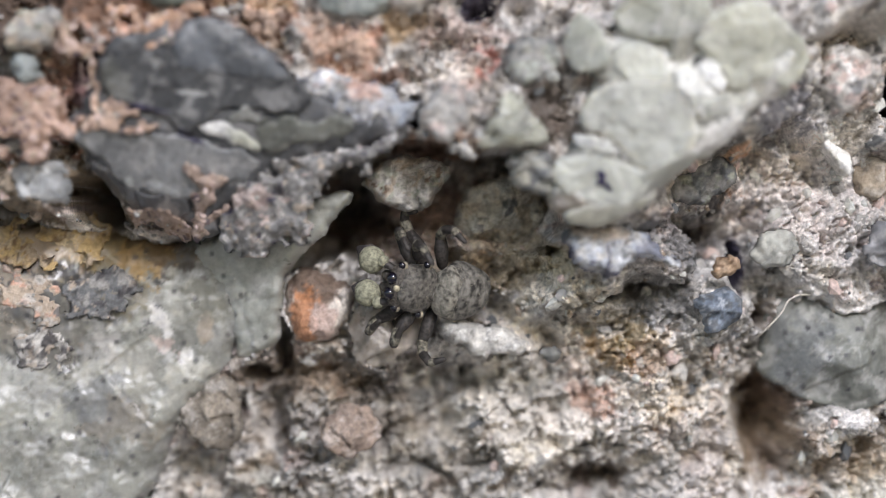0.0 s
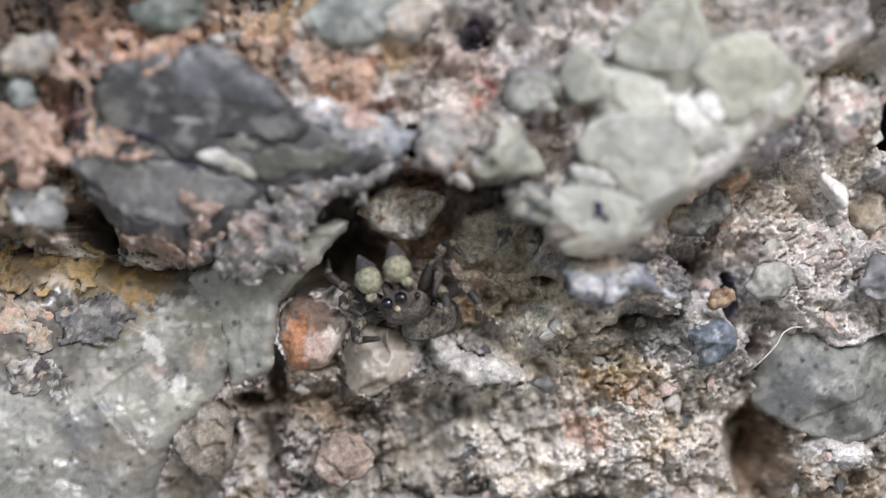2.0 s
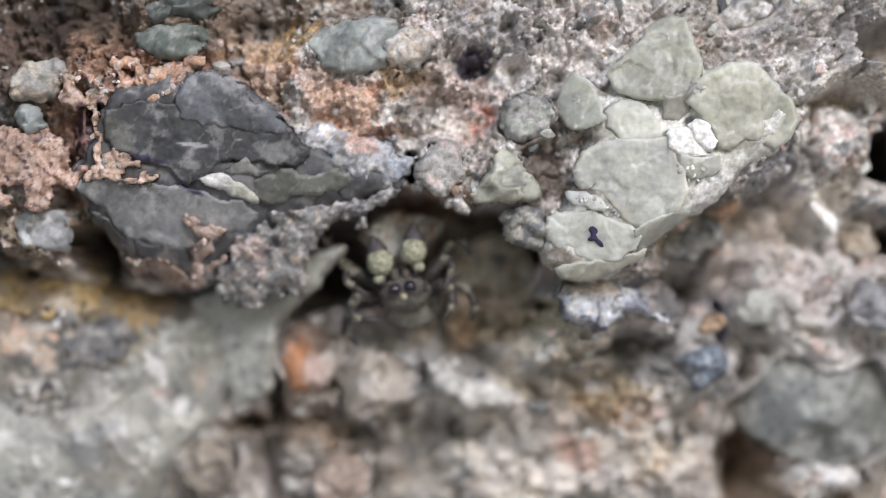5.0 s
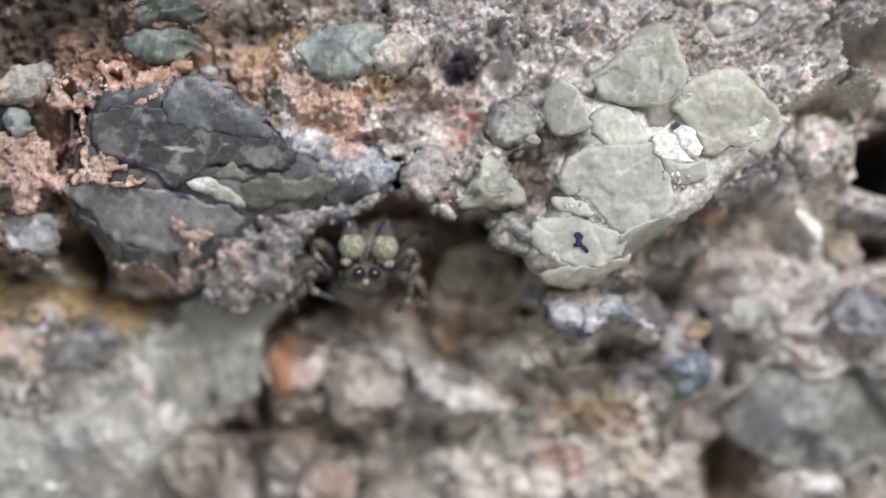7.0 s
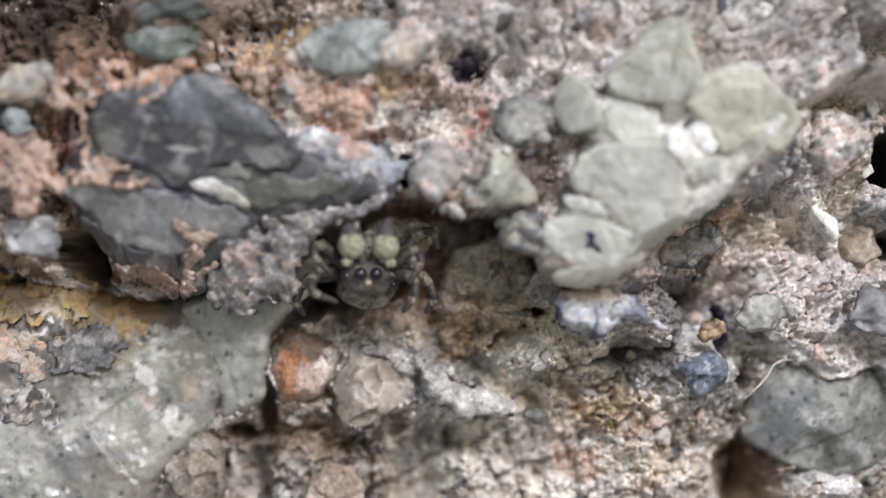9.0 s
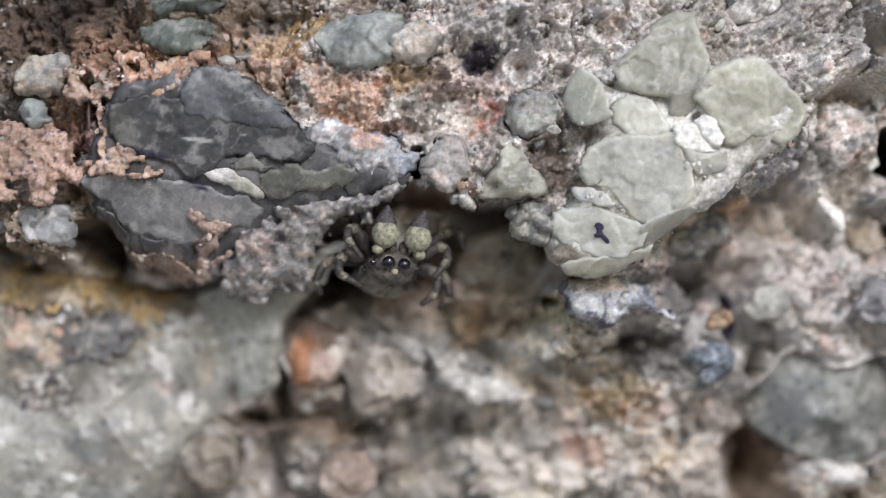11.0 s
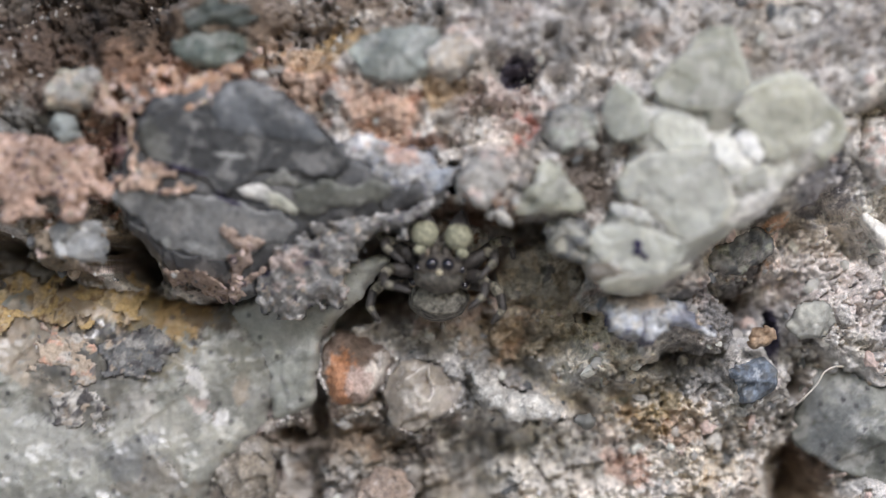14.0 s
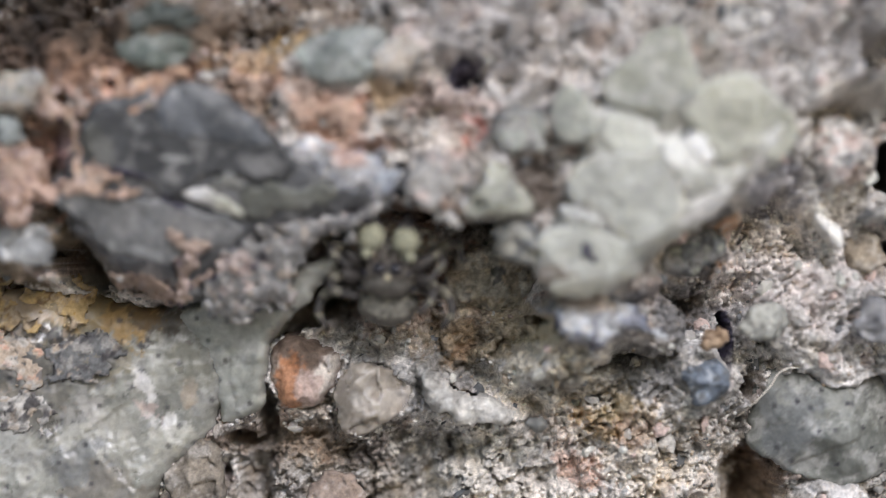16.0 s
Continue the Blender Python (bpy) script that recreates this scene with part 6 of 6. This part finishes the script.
def limb(points, radii, sides=10):
    """A tapered limb through points, with rounded ends."""
    bm, rings = bmesh.new(), []
    pts = [Vector(p) for p in points]
    first, last = (pts[0] - pts[1]).normalized(), (pts[-1] - pts[-2]).normalized()
    pts = [pts[0] + first * radii[0] * 0.7] + pts + [pts[-1] + last * radii[-1] * 0.7]
    radii = [radii[0] * 0.45] + list(radii) + [radii[-1] * 0.45]
    for k, p in enumerate(pts):
        way = (pts[min(k + 1, len(pts) - 1)] - pts[max(k - 1, 0)]).normalized()
        side = way.cross(Vector((0.3, 0.9, 0.2))).normalized()
        up = side.cross(way)
        rings.append([bm.verts.new(p + radii[k] * (math.cos(a) * side + math.sin(a) * up)) for a in (2 * math.pi * i / sides for i in range(sides))])
    for a, b in zip(rings, rings[1:]):
        for i in range(sides):
            bm.faces.new((a[i], a[(i + 1) % sides], b[(i + 1) % sides], b[i]))
    bm.faces.new(rings[0][::-1])
    bm.faces.new(rings[-1])
    bmesh.ops.recalc_face_normals(bm, faces=bm.faces)
    return bm


def bristles(centre, radii, count, length, seed, low=-1.0, high=1.0):
    """Short stiff hairs standing off a rounded part."""
    bm, r = bmesh.new(), random.Random(seed)
    for _ in range(count):
        d = Vector((r.gauss(0, 1), r.gauss(0, 1) - 0.4, r.gauss(0, 1))).normalized()
        if not low <= d.z <= high:
            continue
        p = Vector([c + k * a for c, k, a in zip(centre, d, radii)])
        tip = p + (d + 0.5 * Vector((r.gauss(0, 1), r.gauss(0, 1), r.gauss(0, 1)))).normalized() * length * (0.5 + r.random())
        side = d.orthogonal().normalized() * 0.012
        other = d.cross(side).normalized() * 0.012
        a, b, c, t = (bm.verts.new(q) for q in (p + side, p - 0.5 * side + other, p - 0.5 * side - other, tip))
        for f in ((a, b, t), (b, c, t), (c, a, t)):
            bm.faces.new(f)
    return bm


def under(empty, name, data, material, label=""):
    return part(name, data, material, empty, label)


spider = tagged(new("jumping_spider"), "small grey-brown jumping spider hanging upside down in a crevice", "spider")
head = under(spider, "head", blob((0, 0.70, -0.20), (0.68, 0.72, 0.44), seed=1, uneven=0.08, square=0.9), CARAPACE)
under(spider, "face", blob((0, 0.16, -0.02), (0.62, 0.26, 0.34), seed=2, uneven=0.08), FACE, "dark hairy face")
part("hair", bristles((0, 0.70, -0.20), (0.68, 0.72, 0.44), 240, 0.11, 3), BRISTLE, head)
for side in (-1, 1):
    for name, x, y, z, r in (("front_eye", 0.215, -0.06, 0.0, 0.182), ("side_eye", 0.60, 0.12, -0.10, 0.105), ("rear_eye", 0.70, 0.75, -0.40, 0.10)):
        eye = under(spider, name, blob((side * x, y, z), (r, r * 0.9, r), seed=4, uneven=0, sub=3), EYE, "glossy black eye")
        part("ring", blob((side * x, y + 0.09, z), (r * 1.13, r * 0.8, r * 1.13), seed=5, uneven=0.05, sub=3), EYE_RIM, eye)
under(spider, "spot", blob((0, -0.02, -0.22), (0.09, 0.1, 0.1), seed=21, sub=3), SPOT, "cream spot between the eyes")
palps = []
for side in (-1, 1):
    palp = under(spider, "palp", blob((0, 0, 0), (0.375, 0.35, 0.385), seed=6 + side, uneven=0.06), PALP, "swollen yellowish palp")
    part("tip", blob((0, 0.1, 0.34), (0.30, 0.28, 0.30), seed=8, point=0.5), PALP_TIP, palp)
    part("joint", blob((side * 0.15, 0.02, -0.42), (0.18, 0.16, 0.15), (0, side * 20, 0), seed=9), PALP, palp)
    part("base", limb([(side * 0.12, 0.05, -0.5), (side * 0.02, 0.3, -0.75)], [0.11, 0.1]), LEG_DARK, palp)
    part("hair", bristles((0, 0, 0), (0.345, 0.33, 0.36), 70, 0.08, 11 + side), BRISTLE, palp)
    palps.append(palp)
abdomen = under(spider, "abdomen", blob((0, 1.95, -0.62), (0.80, 0.95, 0.60), seed=12, uneven=0.12), BELLY)
part("band", blob((0, 1.42, -0.66), (0.74, 0.45, 0.48), seed=14, uneven=0.14), FRINGE, abdomen, "pale fringe of hair")
part("hair", bristles((0, 1.95, -0.62), (0.80, 0.95, 0.60), 260, 0.12, 15), BRISTLE, abdomen)
under(spider, "jaw", blob((-0.16, 0.18, 0.36), (0.15, 0.2, 0.25), seed=16), FACE)
under(spider, "jaw", blob((0.16, 0.18, 0.36), (0.15, 0.2, 0.25), seed=17), FACE)
LEGS = [  # hip, knee, shin end, foot, seen from the front
    ((-0.55, 0.7, 0.05), (-1.25, 0.35, 0.75), (-1.60, -0.05, 0.62), (-1.0, -0.2, 0.02)),
    ((0.55, 0.7, 0.05), (1.20, 0.5, 0.60), (1.55, 0.2, 0.45), (1.10, 0.1, -0.25)),
    ((-0.60, 0.95, -0.1), (-1.35, 0.5, 0.0), (-1.70, 0.0, -0.45), (-0.85, -0.05, -0.75)),
    ((0.60, 0.95, -0.1), (1.15, 0.5, -0.1), (1.40, 0.2, -0.55), (0.95, 0.3, -1.05)),
    ((-0.60, 1.2, 0.0), (-1.50, 1.0, 0.9), (-1.90, 0.8, 1.45), (-1.75, 0.9, 1.9)),
    ((0.60, 1.2, 0.0), (1.30, 1.0, 0.9), (1.70, 0.9, 1.15), (1.9, 0.9, 0.6)),
    ((-0.60, 1.5, -0.2), (-1.60, 1.2, -0.3), (-2.0, 1.0, -0.8), (-1.7, 1.2, -1.3)),
    ((0.60, 1.5, -0.2), (1.50, 1.2, -0.2), (1.9, 1.0, -0.7), (1.6, 1.2, -1.2)),
]
legs = []
for hip, knee, shin, foot in LEGS:
    h, k, s, f = Vector(hip), Vector(knee), Vector(shin), Vector(foot)
    leg = under(spider, "leg", limb([Vector((0, 0, 0)), (k - h) * 0.5, (k - h) * 0.92], [0.15, 0.2, 0.14]), LEG_DARK)
    leg.location = h * MM
    part("knee", limb([(k - h) * 0.94, (k - h) + 0.45 * (s - k)], [0.15, 0.14]), LEG_PALE, leg, "pale banded joint")
    part("shin", limb([(k - h) + 0.5 * (s - k), (s - h) + 0.25 * (f - s)], [0.13, 0.12]), LEG_DARK, leg)
    part("metatarsus", limb([(s - h) + 0.28 * (f - s), (s - h) + 0.5 * (f - s)], [0.12, 0.11]), LEG_PALE, leg, "pale banded joint")
    part("foot", limb([(s - h) + 0.52 * (f - s), (f - h) * 1.0], [0.10, 0.07]), LEG_DARK, leg)
    legs.append((leg, h))

scatter_grains()


def crumbs():
    """Fine crumbs of mineral lying in the joints of the rock, one joined mesh."""
    r = np.random.RandomState(5)
    x, z = r.uniform(-14, 14, 9000), r.uniform(-8.5, 8.5, 9000)
    keep = fbm(x, z, 1.6, 905, 3) > 0.25
    x, z = x[keep], z[keep]
    y = wall_surface(x, z)
    bm = bmesh.new()
    bmesh.ops.create_icosphere(bm, subdivisions=1, radius=1)
    base = np.array([v.co[:] for v in bm.verts])
    tris = np.array([[v.index for v in f.verts] for f in bm.faces])
    bm.free()
    n, k = len(x), len(base)
    size = r.choice([0.03, 0.04, 0.055, 0.07], n)
    v = base[None] * (0.6 + 0.8 * r.rand(n, k, 1)) * (size[:, None] * (0.6 + 0.7 * r.rand(n, 3)))[:, None, :] + np.c_[x, y - 0.2 * size, z][:, None, :]
    color = choose([(2, WHITE), (3, PALE), (2, TAN), (2, ASH), (1, PINK), (1, SLATE)], r.rand(n))
    f = (tris[None] + (np.arange(n) * k)[:, None, None]).reshape(-1, 3)
    ob = part("crumbs", mesh_of("crumbs", v.reshape(-1, 3), f, np.repeat(color, k, 0)), GRANULAR)
    tagged(ob, "pale mineral crumbs lying in the joints of the rock", "crumbs", kind="stuff")


crumbs()


# ---- what moves ----
def motions():
    walk(spider, [
        (0.0, at(-1.74, -0.20, -2.20, 2, -72, -50)),
        (0.7, at(-1.65, -0.20, -2.16, 2, -30, -38)),
        (1.4, at(-1.67, -0.20, -1.77, 2, -25, -30)),
        (2.1, at(-1.48, -0.20, -1.83, 2, -22, -25)),
        (2.5, at(-1.31, -1.00, -1.56, 0, -32, -24)),
        (2.8, at(-1.05, -1.20, -1.09, -12, -4, -6)),
        (3.2, at(-1.23, -1.20, -1.15, -12, -15, -15)),
        (3.5, at(-1.35, -1.20, -0.93, 2, -28, -22)),
        (4.2, at(-1.61, -1.20, -0.90, 2, -30, -25)),
        (4.7, at(-1.24, -1.20, -0.87, 2, -18, -14)),
        (6.8, at(-1.93, -1.90, -0.39, 9, 2, 6)),
        (7.3, at(-1.83, -1.90, -0.21, 9, 2, 6)),
        (8.0, at(-1.83, -1.90, -0.16, 9, 2, 6)),
        (8.5, at(-1.98, -1.90, -0.18, 9, 2, 4)),
        (9.2, at(-2.05, -1.90, -0.31, 9, 0, 0)),
        (11.3, at(-1.59, -1.90, -0.27, 9, 9, 10)),
        (11.8, at(-1.91, -1.90, -0.22, 9, 9, 8)),
        (12.5, at(-2.02, -1.90, -0.26, 9, 5, 5)),
        (13.0, at(-1.99, -1.90, -0.21, 9, 4, 3)),
        (13.5, at(-1.42, -1.90, 0.06, -10, 3, 0)),
        (14.0, at(-1.41, -1.90, 0.13, -10, 3, 0)),
        (14.5, at(-1.46, -1.90, 0.10, -10, 3, 0)),
        (15.0, at(-1.39, -1.90, 0.03, -10, 2, 2)),
        (15.5, at(-1.40, -1.90, 0.03, -10, 3, 0)),
        (16.0, at(-1.42, -1.90, 0.08, -10, 2, 0)),
    ])
    for palp, side, lift in ((palps[0], -1, ((0, 0.0), (0.7, 0.15), (1.4, -0.05), (2.1, 0.05), (2.8, 0.2), (3.5, 0.0), (4.7, 0.05), (6.8, 0.0), (9.2, 0.02), (11.3, 0.0), (13.0, 0.12), (14.5, 0.0), (15.0, 0.25), (15.5, 0.0), (16.0, 0.08))),
                             (palps[1], 1, ((0, 0.1), (0.7, -0.05), (1.4, 0.15), (2.1, 0.0), (2.8, 0.2), (3.5, 0.15), (4.7, 0.2), (6.8, 0.0), (9.2, 0.0), (11.3, 0.02), (13.0, 0.0), (14.5, 0.0), (15.0, 0.15), (15.5, 0.02), (16.0, 0.0)))):
        walk(palp, [(t, at(side * (0.45 + 0.2 * up), -0.12, 0.76 + up, 0, side * (4 + 40 * up), 0)) for t, up in lift])
    for n, (leg, hip) in enumerate(legs):
        sway = [(0, 0), (1.4, 5), (2.8, -4), (4.7, 2), (6.8, 0), (9.2, 0), (11.3, 0), (13.0, 0), (13.5, 6), (16.0, 6)]
        walk(leg, [(t, at(*hip, 0, a * (1 if n % 2 else -1), 0)) for t, a in sway])


motions()
